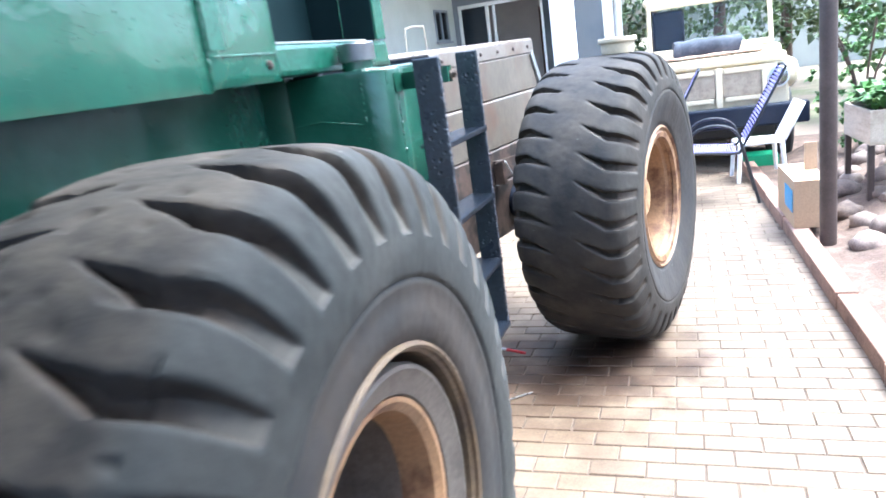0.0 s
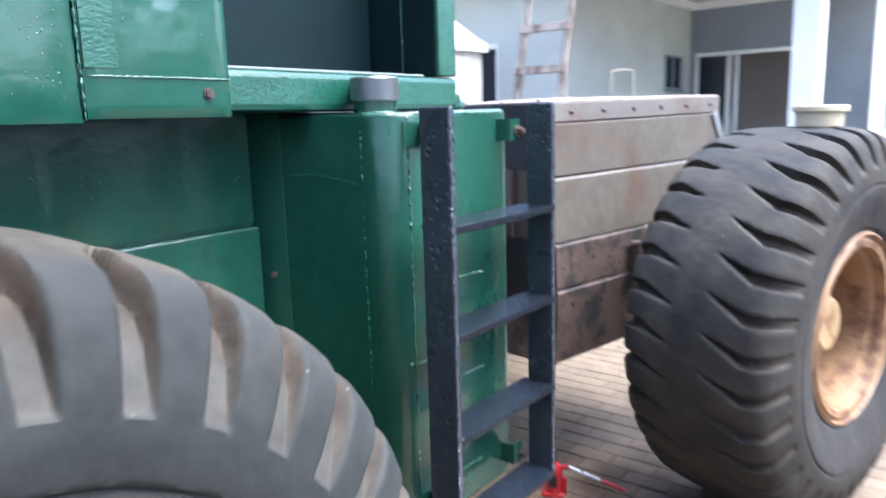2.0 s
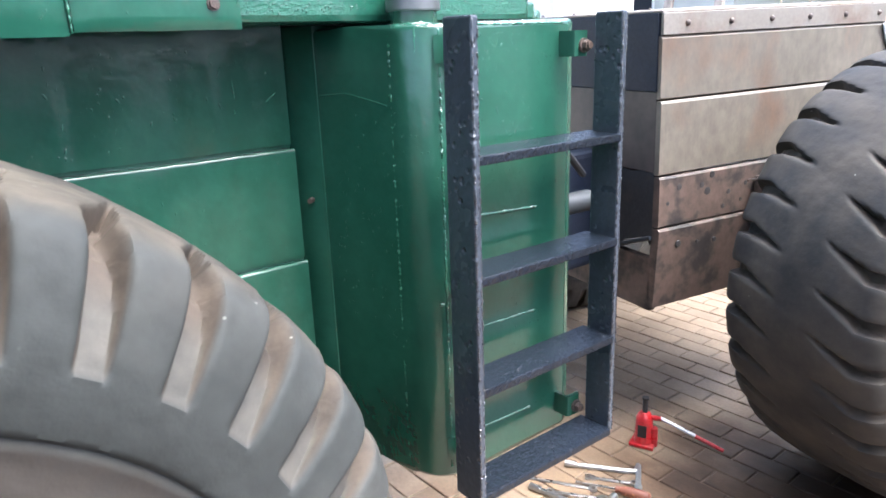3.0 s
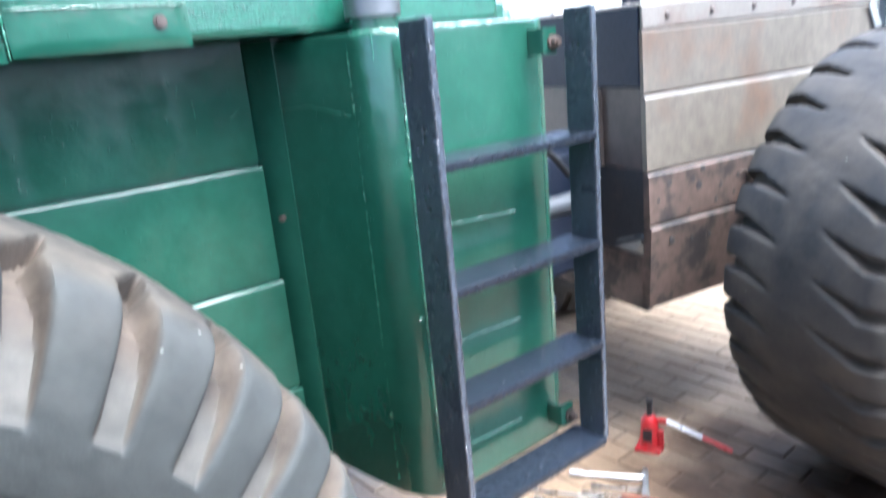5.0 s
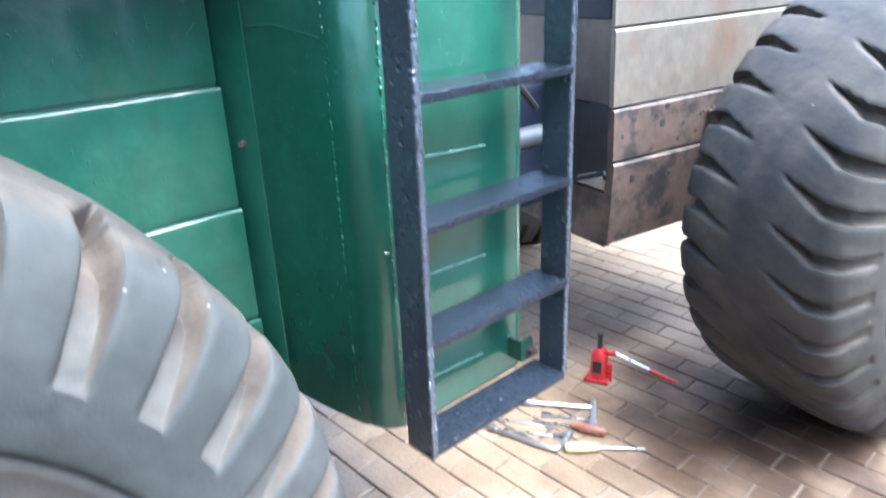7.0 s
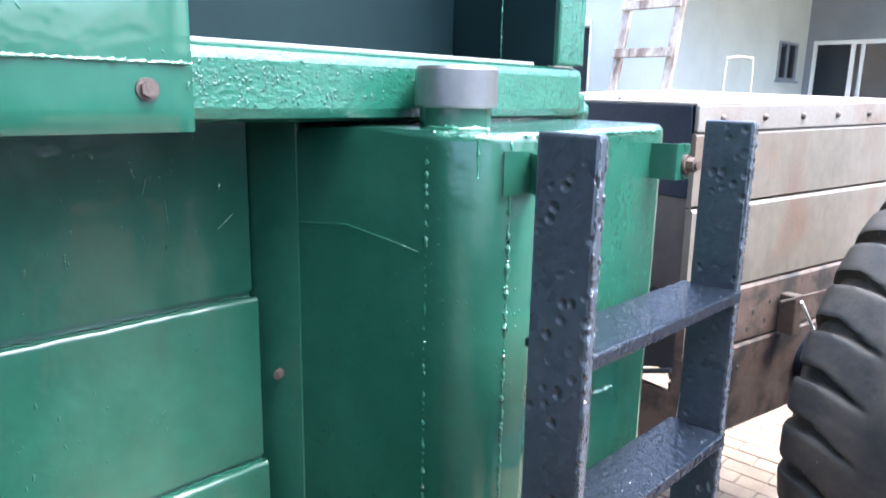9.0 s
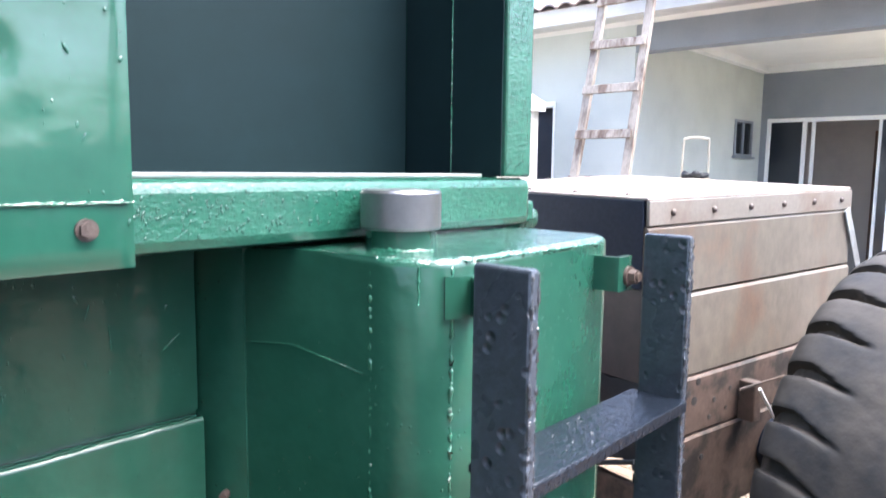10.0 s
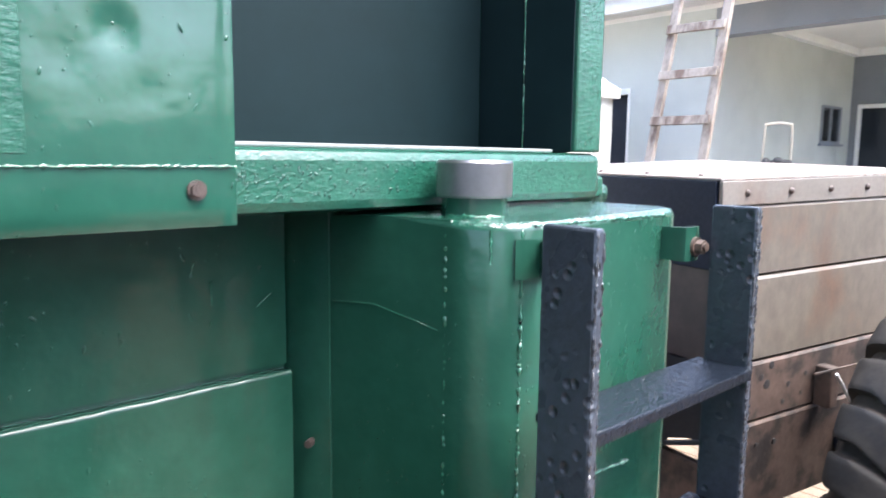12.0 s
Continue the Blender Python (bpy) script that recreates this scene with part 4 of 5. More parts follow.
# flat dark discs on the panels paint the shade inside small holes
for k, (yy, zz, r) in enumerate(((0.087, 0.952, 0.011), (0.217, 0.92, 0.014), (0.4, 0.924, 0.008), (0.381, 0.867, 0.007), (0.088, 0.755, 0.012), (0.258, 0.742, 0.009), (0.176, 0.748, 0.006), (0.235, 0.975, 0.012), (0.039, 0.901, 0.007), (0.295, 0.855, 0.008), (0.318, 0.904, 0.009), (0.19, 0.945, 0.010))):
    bm = BM()
    xo = 0.0165 if zz > 0.82 else 0.0225
    lathe(bm, [(xo - 0.002, r * 1.05), (xo, r), (xo + 0.0006, r * 0.85), (xo + 0.0008, 0.0005)], 12, "x", Matrix.Translation((0, yy, zz)))
    part("bolt_hole", bm, SOOT_SHADE, hood, smooth=0)
for k in range(6):
    bm = BM()
    bmesh.ops.create_uvsphere(bm, u_segments=12, v_segments=8, radius=0.010, matrix=Matrix.Translation((0.006, 0.1 + 0.19 * k, 1.474)))
    part("rivet", bm, BOLT, hood, smooth=80)
for k in range(5):
    bm = BM()
    bmesh.ops.create_uvsphere(bm, u_segments=12, v_segments=8, radius=0.008, matrix=Matrix.Translation((-0.1 - 0.2 * k, 0.04, 1.517)))
    lift(part("rivet", bm, BOLT, hood, smooth=80))

# dark bracket with a pale rod behind the rear wheel
mb = under(new("mounting_bracket"), loader)
mb.matrix_basis = REAR
boxpart("plate", (0.022, 0.075, 0.445, 0.49, 0.83, 0.955), RUST_LOW, mb, "", 0.006)
boxpart("top_edge", (0.09, 0.096, 0.33, 0.58, 0.957, 0.964), RUST_LOW, mb, "", 0.001)
bm = BM()
rod(bm, (0.118, 0.397, 0.958), (0.118, 0.489, 0.853), 0.0045, seg=8)
part("rod", bm, WHITE, mb, "thin pale rod")
# articulation joint between the halves
bm = BM()
block(bm, -1.75, -1.45, 2.66, 3.60, 0.62, 1.05, bevel=0.02)
rod(bm, (-1.6, 3.05, 0.5), (-1.6, 3.05, 1.25), 0.11, seg=20)
block(bm, -1.85, -1.35, 2.9, 3.2, 1.0, 1.06, bevel=0.01)
block(bm, -1.85, -1.35, 2.9, 3.2, 0.55, 0.61, bevel=0.01)
lpart("articulation_joint", bm, NAVY, "dark greasy articulation joint")
bm = BM()
rod(bm, (-1.33, 2.60, 0.93), (-1.30, 3.15, 0.93), 0.022, seg=16)
rod(bm, (-1.305, 3.02, 0.93), (-1.295, 3.25, 0.93), 0.035, seg=16)
lpart("steering_cylinder", bm, TUBE)
bm = BM()
pipe(bm, smooth_path([(-1.34, 2.62, 1.0), (-1.3, 2.8, 1.1), (-1.34, 3.0, 1.06), (-1.32, 3.12, 1.12), (-1.36, 3.3, 1.0)]), 0.012)
lpart("hose", bm, BLACK_PLASTIC)
bm = BM()
block(bm, -2.0, -1.8, 3.5, 4.6, 0.62, 0.80, bevel=0.01)
lpart("rear_frame", bm, RUST_DARK)


# ---- house behind the yard ----
HOUSE = pose(-3.82, 8.40, 0, 0, 0, 0)


def hbox(name, dims, mat, label, category="wall", kind="structure", bevel=0.0):
    bm = BM()
    block(bm, *dims, m=HOUSE, bevel=bevel)
    return solid(name, bm, mat, label, category, kind, smooth=0)


# local: x along the front, y into the house, origin at the corner of the veranda opening
bm = BM()
block(bm, -7.0, -1.50, 0.0, 0.18, 0, 3.05, m=HOUSE)
block(bm, -0.95, 0.0, 0.0, 0.18, 0, 3.05, m=HOUSE)
block(bm, -1.50, -0.95, 0.0, 0.18, 2.3, 3.05, m=HOUSE)
solid("wall_front", bm, WALL, "pale blue rendered house wall with a doorway", "wall", "structure", smooth=0)
bm = BM()
block(bm, -0.18, 0.0, 0.18, 2.80, 0, 3.05, m=HOUSE)
block(bm, -0.18, 0.0, 3.45, 3.98, 0, 3.05, m=HOUSE)
block(bm, -0.18, 0.0, 2.80, 3.45, 0, 1.80, m=HOUSE)
block(bm, -0.18, 0.0, 2.80, 3.45, 2.28, 3.05, m=HOUSE)
solid("wall_veranda_side", bm, WALL, "pale blue rendered veranda wall with a small window", "wall", "structure", smooth=0)
bm = BM()
block(bm, 0.0, 0.08, 3.8, 3.98, 0, 3.05, m=HOUSE)
block(bm, 1.78, 2.42, 3.8, 3.98, 0, 3.05, m=HOUSE)
block(bm, 0.08, 1.78, 3.8, 3.98, 2.34, 3.05, m=HOUSE)
solid("wall_back", bm, WALL_GREY, "slate grey rendered veranda wall around a sliding door", "wall", "structure", smooth=0)
bm = BM()
block(bm, 2.24, 2.42, 3.98, 5.0, 0, 3.05, m=HOUSE)
block(bm, 2.24, 2.42, 5.0, 6.0, 0, 1.0, m=HOUSE)
block(bm, 2.24, 2.42, 5.0, 6.0, 2.2, 3.05, m=HOUSE)
block(bm, 2.24, 2.42, 6.0, 7.2, 0, 3.05, m=HOUSE)
solid("wall_end", bm, WALL, "pale rendered house end wall with a window", "wall", "structure", smooth=0)
hbox("room_back", (-7.0, 2.24, 7.0, 7.2, 0, 3.05), WALL_GREY, "dim plain wall inside the house")
hbox("room_partition", (0.0, 2.24, 5.2, 5.3, 0.02, 3.049), PLASTER, "beige plaster wall inside the room behind the door")
hbox("floor_inside", (-7.0, 2.24, 0.18, 7.0, -0.05, 0.02), WALL_GREY, "dark tiled floor inside the house", "floor")
hbox("ceiling", (-7.0, 2.6, 0.0, 7.2, 3.05, 3.12), CEIL, "white painted veranda and room ceiling", "ceiling")
hbox("trim_cornice", (0.002, 2.4, 3.70, 3.798, 2.96, 3.048), WHITE, "white plaster cornice", "trim")
hbox("trim_cornice_side", (0.002, 0.10, 0.3, 3.69, 2.96, 3.048), WHITE, "white plaster cornice", "trim")
hbox("trim_corner", (2.423, 2.44, 3.79, 4.05, 0, 3.05), WHITE, "white painted house corner", "trim")
hbox("beam_veranda", (0.002, 2.6, 0.0, 0.2, 2.78, 3.049), WALL_GREY, "grey rendered veranda beam", "beam")
hbox("fascia", (-7.2, 2.8, -0.62, -0.56, 3.02, 3.17), EAVE, "white painted eave fascia board", "fascia")
hbox("soffit", (-7.2, 2.8, -0.56, 0.0, 3.10, 3.118), EAVE, "white painted eave soffit", "soffit")
hbox("pillar", (2.30, 2.53, -0.04, 0.2, 0, 2.778), WHITE, "white square veranda pillar", "pillar", bevel=0.004)

# roof with barrel tiles
bm = BM()
n = 400
rows = []
for j, (yy, zz) in enumerate(((-0.70, 3.17), (4.0, 4.35))):
    rows.append([bm.verts.new(HOUSE @ Vector((-7.3 + 10.2 * i / n, yy, zz + 0.045 * abs(math.sin(i * math.pi * 10.2 / n / 0.2))))) for i in range(n + 1)])
lo = [bm.verts.new(v.co + Vector((0, 0, -0.02))) for v in rows[0]]
for i in range(n):
    bm.faces.new((rows[0][i], rows[0][i + 1], rows[1][i + 1], rows[1][i]))
    bm.faces.new((lo[i], lo[i + 1], rows[0][i + 1], rows[0][i]))
solid("roof", bm, ROOF, "dark clay barrel tile roof over white eaves", "roof", "structure", smooth=60)

# window, doors
door = thing("door_sliding", "white-framed glass sliding door standing partly open in grey wall", "door", kind="structure", m=HOUSE)
for d in ((0.085, 1.775, 3.80, 3.86, 2.28, 2.335), (0.085, 0.135, 3.80, 3.86, 0.02, 2.279), (1.725, 1.775, 3.80, 3.86, 0.02, 2.279), (0.55, 0.60, 3.80, 3.84, 0.02, 2.279),
          (0.655, 0.70, 3.85, 3.88, 0.02, 2.279), (1.45, 1.49, 3.85, 3.88, 0.02, 2.279)):
    boxpart("door_frame", d, WHITE, door, "", 0.004)
boxpart("pane", (0.136, 0.549, 3.825, 3.831, 0.03, 2.279), GLASS_DARK, door, "", 0)
boxpart("pane", (1.491, 1.724, 3.845, 3.851, 0.03, 2.279), GLASS_DARK, door, "", 0)
sh = thing("wall_shelf", "small dark wooden shelf against the room wall", "shelf", m=HOUSE)
for z in (1.35, 1.62, 1.9, 2.15):
    boxpart("board", (1.22, 1.46, 5.0, 5.198, z, z + 0.03), RUST_DARK, sh, "", 0.002)
boxpart("upright", (1.19, 1.218, 5.0, 5.198, 0.021, 2.2), RUST_DARK, sh, "", 0.002)
boxpart("upright", (1.462, 1.49, 5.0, 5.198, 0.021, 2.2), RUST_DARK, sh, "", 0.002)
win = thing("window_small", "small dark window in a pale wall", "window", kind="structure", m=HOUSE)
for d in ((-0.02, 0.02, 2.80, 3.45, 1.80, 1.83), (-0.02, 0.02, 2.80, 3.45, 2.25, 2.28), (-0.02, 0.02, 2.80, 2.84, 1.831, 2.249), (-0.02, 0.02, 3.41, 3.45, 1.831, 2.249), (-0.02, 0.015, 3.1, 3.14, 1.831, 2.249)):
    boxpart("window_frame", d, WALL_GREY, win, "", 0.003)
boxpart("pane", (-0.012, -0.006, 2.841, 3.409, 1.831, 2.249), GLASS_DARK, win, "", 0)
boxpart("window_sill", (-0.01, 0.05, 2.76, 3.49, 1.77, 1.798), WALL_GREY, win, "", 0.003)
dr = thing("door_plain", "dark open doorway with white frame in a pale wall", "door", kind="structure", m=HOUSE)
boxpart("door_leaf", (-1.48, -0.97, 0.12, 0.16, 0.02, 2.28), NAVY, dr, "", 0.003)
boxpart("door_frame", (-1.54, -1.49, -0.02, 0.1, 0.0, 2.34), WHITE, dr, "", 0.003)
boxpart("door_frame", (-0.96, -0.94, -0.02, 0.1, 0.0, 2.34), WHITE, dr, "", 0.003)
boxpart("door_frame", (-1.489, -0.961, -0.02, 0.1, 2.281, 2.34), WHITE, dr, "", 0.003)
win = thing("window_end", "white-framed window in the pale end wall", "window", kind="structure", m=HOUSE)
for d in ((2.38, 2.45, 5.0, 6.0, 1.0, 1.06), (2.38, 2.45, 5.0, 6.0, 2.14, 2.2), (2.38, 2.45, 5.0, 5.06, 1.061, 2.139), (2.38, 2.45, 5.94, 6.0, 1.061, 2.139)):
    boxpart("window_frame", d, WHITE, win, "", 0.003)
boxpart("pane", (2.40, 2.406, 5.061, 5.939, 1.061, 2.139), GLASS_DARK, win, "", 0)

# white canvas garden tent with a pointed top
gp = thing("garden_tent", "white canvas garden tent with a pointed roof and folded side curtains", "tent", m=pose(-4.93, 7.1, 0))
bm = BM()
lathe(bm, [(2.16, 0.78), (2.25, 0.78), (2.32, 0.66), (2.5, 0.42), (2.75, 0.2), (3.05, 0.05), (3.06, 0.001)], 4, "z", pose(0, 0, 0, 0, 0, 45))
part("canopy", bm, WHITE, gp, smooth=10)
bm = BM()
ring = []
for s in range(4):
    for k in range(24):
        f = k / 24
        p = Vector((-0.5 + f, -0.5 - 0.018 * math.sin(f * math.tau * 6), 0))
        ring.append(pose(0, 0, 0, 0, 0, 90 * s) @ p)
lo = [bm.verts.new((p.x, p.y, 0.0)) for p in ring]
hi = [bm.verts.new((p.x, p.y, 2.2)) for p in ring]
for k in range(len(ring)):
    q = (k + 1) % len(ring)
    bm.faces.new((lo[k], lo[q], hi[q], hi[k]))
part("curtain", bm, CANVAS, gp, "off-white folded canvas curtain", smooth=60)

# ---- wooden ladder leaning on the eave ----
wl = thing("wooden_ladder", "weathered whitish wooden ladder leaning on the house eave", "ladder", m=pose(-3.25, 6.41, 0))


def lad(z, x):
    return Vector((x, 0.24 * z, z))


for sx, tx in ((-0.245, -0.215), (0.245, 0.215)):
    bm = BM()
    a, b2 = lad(0.0, sx), lad(3.6, tx)
    q = (b2 - a).to_track_quat("Z", "Y").to_matrix().to_4x4()
    block(bm, -0.022, 0.022, -0.035, 0.035, 0, (b2 - a).length, m=Matrix.Translation(a) @ q @ pose(0, 0, 0, 0, 0, 90), bevel=0.004)
    part("stile", bm, WOOD, wl)
for k in range(9):
    z = 0.398 + 0.37 * k
    w = 0.245 - 0.03 * z / 3.6
    bm = BM()
    block(bm, -w - 0.025, w + 0.025, -0.012, 0.012, -0.036, 0.036, m=Matrix.Translation(lad(z, 0)) @ pose(0, -0.05, 0, -13.5, random.uniform(-1.5, 1.5), 0), bevel=0.004)
    part("rung", bm, WOOD, wl)

# folding step stool with a dark shoe-like bundle on it
st = thing("step_stool", "beige tubular folding step stool beside the house", "stool", m=pose(-2.76, 7.5, 0, 0, 0, 35) @ Matrix.Diagonal((0.74, 0.8, 1.01, 1)))
bm = BM()
pipe(bm, smooth_path([(-0.16, 0.10, 0.0), (-0.15, 0.04, 1.0), (-0.14, 0.0, 1.75), (-0.10, 0.0, 1.84), (0.10, 0.0, 1.84), (0.14, 0.0, 1.75), (0.15, 0.04, 1.0), (0.16, 0.10, 0.0)]), 0.012)
part("front_tube", bm, STOOL, st)
bm = BM()
pipe(bm, smooth_path([(-0.17, -0.55, 0.0), (-0.16, -0.3, 0.8), (-0.155, -0.04, 1.5)]), 0.012)
part("leg", bm, STOOL, st)
bm = BM()
pipe(bm, smooth_path([(0.17, -0.55, 0.0), (0.16, -0.3, 0.8), (0.155, -0.04, 1.5)]), 0.012)
part("leg", bm, STOOL, st)
for z in (0.5, 1.0, 1.5):
    boxpart("step", (-0.145, 0.145, -0.16, 0.06, z - 0.012, z + 0.012), STOOL, st, "", 0.006)
bm = BM()
for dx, rz in ((-0.06, 20), (0.06, 60)):
    m = Matrix.Translation((-2.75 + dx * 0.7, 7.47, 1.53)) @ pose(0, 0, 0, 0, 0, rz)
    bmesh.ops.create_icosphere(bm, subdivisions=3, radius=1, matrix=m @ Matrix.Translation((0.03, 0, 0.025)) @ Matrix.Diagonal((0.065, 0.03, 0.025, 1)))
    bmesh.ops.create_icosphere(bm, subdivisions=3, radius=1, matrix=m @ Matrix.Translation((-0.035, 0, 0.035)) @ Matrix.Diagonal((0.035, 0.03, 0.036, 1)))
for v in bm.verts:
    v.co += Vector([noise.noise(v.co * 14 + Vector((k * 9, 0, 0))) * 0.012 for k in range(3)])
solid("rag_bundle", bm, BLACK_PLASTIC, "crumpled dark rag bundle on the step stool", "rag", smooth=80)

# ---- can on the rear tyre ----
can = thing("plastic_tub", "cream plastic tub with lid on top of the tyre", "tub", m=pose(-0.415, 3.985, 1.398, 0, 1, 0) @ Matrix.Diagonal((1.05, 1.05, 1.05, 1)))
bm = BM()
lathe(bm, [(0.0, 0.001), (0.0, 0.068), (0.004, 0.072), (0.05, 0.076), (0.05, 0.001)], 32, "z")
part("tub_body", bm, BEIGE, can)
bm = BM()
lathe(bm, [(0.05, 0.001), (0.05, 0.083), (0.054, 0.086), (0.068, 0.086), (0.072, 0.083), (0.068, 0.07), (0.068, 0.001)], 32, "z")
part("lid", bm, BEIGE, can)

# ---- tools on the paving ----
jack = thing("bottle_jack", "small red hydraulic bottle jack standing on the pavers", "jack", m=pose(-1.167, 3.444, 0.0, 0, 0, 22) @ Matrix.Diagonal((0.8, 0.8, 0.8, 1)))
boxpart("base", (-0.055, 0.055, -0.05, 0.05, 0.0, 0.016), RED, jack, "", 0.004)
bm = BM()
lathe(bm, [(0.014, 0.045), (0.03, 0.040), (0.135, 0.038), (0.15, 0.03), (0.16, 0.022), (0.165, 0.001)], 28, "z")
part("cylinder", bm, RED, jack)
bm = BM()
rod(bm, (0, 0, 0.16), (0, 0, 0.225), 0.012, seg=14)
rod(bm, (0, 0, 0.225), (0, 0, 0.235), 0.016, seg=14)
part("ram", bm, BLACK_PLASTIC, jack)
bm = BM()
rod(bm, (0.045, 0.0, 0.0), (0.045, 0.0, 0.09), 0.017, seg=14)
rod(bm, (0.03, 0, 0.14), (0.075, 0.0, 0.145), 0.011, seg=10)
part("pump", bm, RED, jack)
boxpart("plate", (-0.02, 0.02, -0.0402, -0.0385, 0.05, 0.11), BLACK_PLASTIC, jack, "", 0)
lev = part("lever", (lambda b: (rod(b, (0.07, 0, 0.146), (0.22, 0.02, 0.085), 0.009, seg=10), b)[1])(BM()), STEEL, jack)
part("lever_tip", (lambda b: (rod(b, (0.2195, 0.02, 0.085), (0.34, 0.035, 0.035), 0.009, seg=10), b)[1])(BM()), RED, lev)


def tool_thing(name, label, x, y, rz):
    return thing(name, label, "tool", m=pose(x, y, 0.0, 0, 0, rz))


s1 = tool_thing("screwdriver", "screwdriver with a pale yellow handle on the pavers", -0.901, 3.115, 45.7)
bm = BM()
lathe(bm, [(-0.125, 0.004), (-0.122, 0.012), (-0.11, 0.0155), (-0.06, 0.0155), (-0.04, 0.012), (-0.028, 0.013), (-0.02, 0.009), (-0.018, 0.001)], 16, "x", Matrix.Translation((0, 0, 0.0155)))
part("grip", bm, YELLOW, s1)
bm = BM()
rod(bm, (-0.02, 0, 0.0135), (0.125, 0, 0.006), 0.0035, seg=8)
part("shaft", bm, STEEL, s1, "thin steel shaft")
s2 = tool_thing("screwdriver", "screwdriver with a dark brown and tan wooden handle on the pavers", -1.03, 3.135, 24)
bm = BM()
lathe(bm, [(-0.02, 0.004), (-0.015, 0.012), (0.0, 0.010), (0.01, 0.015), (0.05, 0.017), (0.09, 0.015), (0.097, 0.008), (0.098, 0.001)], 16, "x", Matrix.Translation((0, 0, 0.017)))
part("grip", bm, TAN_HANDLE, s2)
bm = BM()
rod(bm, (-0.015, 0, 0.016), (-0.15, 0, 0.005), 0.0035, seg=8)
part("shaft", bm, STEEL, s2, "thin steel shaft")


def brace(x, y, rz, length, arm):
    w = tool_thing("wheel_wrench", "bent chromed steel socket wrench on the pavers", x, y, rz)
    bm = BM()
    pipe(bm, smooth_path([(0, 0, 0.009), (length * 0.5, 0, 0.009), (length - 0.04, 0, 0.009), (length - 0.008, 0.008, 0.009), (length, 0.04, 0.009), (length, arm, 0.009)], 5), 0.009, 10)
    part("handle", bm, STEEL, w)
    bm = BM()
    rod(bm, (length, arm - 0.03, 0.0125), (length, arm + 0.005, 0.0125), 0.0125, seg=12)
    part("socket", bm, STEEL, w)
    bm = BM()
    rod(bm, (-0.004, 0, 0.012), (0.035, 0, 0.011), 0.0115, seg=12)
    part("socket", bm, STEEL, w)


brace(-1.256, 3.123, 36.4, 0.245, -0.085)
brace(-1.243, 2.937, 14.5, 0.25, 0.1)


def spanner(x, y, rz, length):
    w = tool_thing("spanner", "chromed combination spanner lying on the pavers", x, y, rz)
    bm = BM()
    block(bm, 0.012, length - 0.012, -0.006, 0.006, 0.001, 0.007, bevel=0.002)
    part("shank", bm, STEEL, w)
    bm = BM()
    m = Matrix.Translation((length, 0, 0))
    lathe(bm, [(0.0, 0.008), (0.0, 0.014), (0.009, 0.014), (0.009, 0.008), (0.0, 0.008)], 20, "z", m)
    part("ring_end", bm, STEEL, w)
    bm = BM()
    prism(bm, [(0.016, -0.008), (0.016, 0.008), (-0.004, 0.016), (-0.018, 0.013), (-0.018, 0.006), (-0.002, 0.006), (-0.002, -0.006), (-0.018, -0.006), (-0.018, -0.013), (-0.004, -0.016)], 0.0005, 0.008)
    part("open_end", bm, STEEL, w)


spanner(-1.304, 2.961, 32.2, 0.236)
spanner(-1.151, 3.129, 35, 0.143)
spanner(-1.052, 3.067, 215.8, 0.168)

# ---- kerb, garden bed and post ----
def kerb_x(y):
    return 0.575 - 0.052 * (y - 3.5)


bm = BM()
prism(bm, [(kerb_x(-4) + 0.08, -4.0), (3.4, -4.0), (3.4, 10.0), (kerb_x(10) + 0.08, 10.0)], -0.04, 0.03)
solid("garden_bed", bm, SOIL, "reddish garden soil with litter behind the kerb", "soil", "structure", smooth=0)
kerb = thing("kerb", "worn reddish concrete kerb along the garden bed", "kerb", kind="structure", m=pose(0, 0, 0))
bm = BM()
block(bm, -0.055, 0.055, -0.397, 0.397, -0.03, 0.09, bevel=0.008, seg=2)
kme = mesh_of("kerb_stone", bm, KERB)
for k in range(14):
    y = -1.0 + k * 0.8
    o = new("kerb_stone", kme)
    o.parent = kerb
    o.matrix_basis = pose(kerb_x(y) + 0.06 + random.uniform(-0.004, 0.004), y, random.uniform(-0.006, 0.003), random.uniform(-0.4, 0.4), random.uniform(-2, 2), 3.0 + random.uniform(-0.4, 0.4))
post = thing("steel_post", "brown painted round steel post in the garden bed", "post", m=pose(0.675, 5.27, 0))
bm = BM()
rod(bm, (0, 0, -0.03), (0, 0, 3.37), 0.05, seg=24)
part("shaft", bm, BROWN, post)

for k in range(110):
    bm = BM()
    r = random.uniform(0.04, 0.12)
    x, y = random.uniform(0.0, 1.2), random.uniform(2.5, 7.5)
    c = Vector((kerb_x(y) + 0.22 + x, y, 0.02 + r * 0.45 + 0.32 * max(0, x - 0.15)))
    bmesh.ops.create_icosphere(bm, subdivisions=2, radius=r)
    for v in bm.verts:
        v.co *= 1 + 0.35 * noise.noise(v.co * (1.6 / r) + c * 5)
        v.co.z *= 0.7
        v.co += c
    solid("garden_stone", bm, STONE, "rough brown stone in the garden bed", "stone", group="garden stones", smooth=60)
bm = BM()
n = 24
grid = [[bm.verts.new((kerb_x(2 + 6.5 * j / n) + 0.16 + 2.2 * i / n, 2 + 6.5 * j / n, 0.02 + 0.32 * max(0, 2.2 * i / n - 0.1) + 0.05 * noise.noise((i * 0.6, j * 0.6, 3)) * (i > 0))) for i in range(n + 1)] for j in range(n + 1)]
for j in range(n):
    for i in range(n):
        bm.faces.new((grid[j][i], grid[j][i + 1], grid[j + 1][i + 1], grid[j + 1][i]))
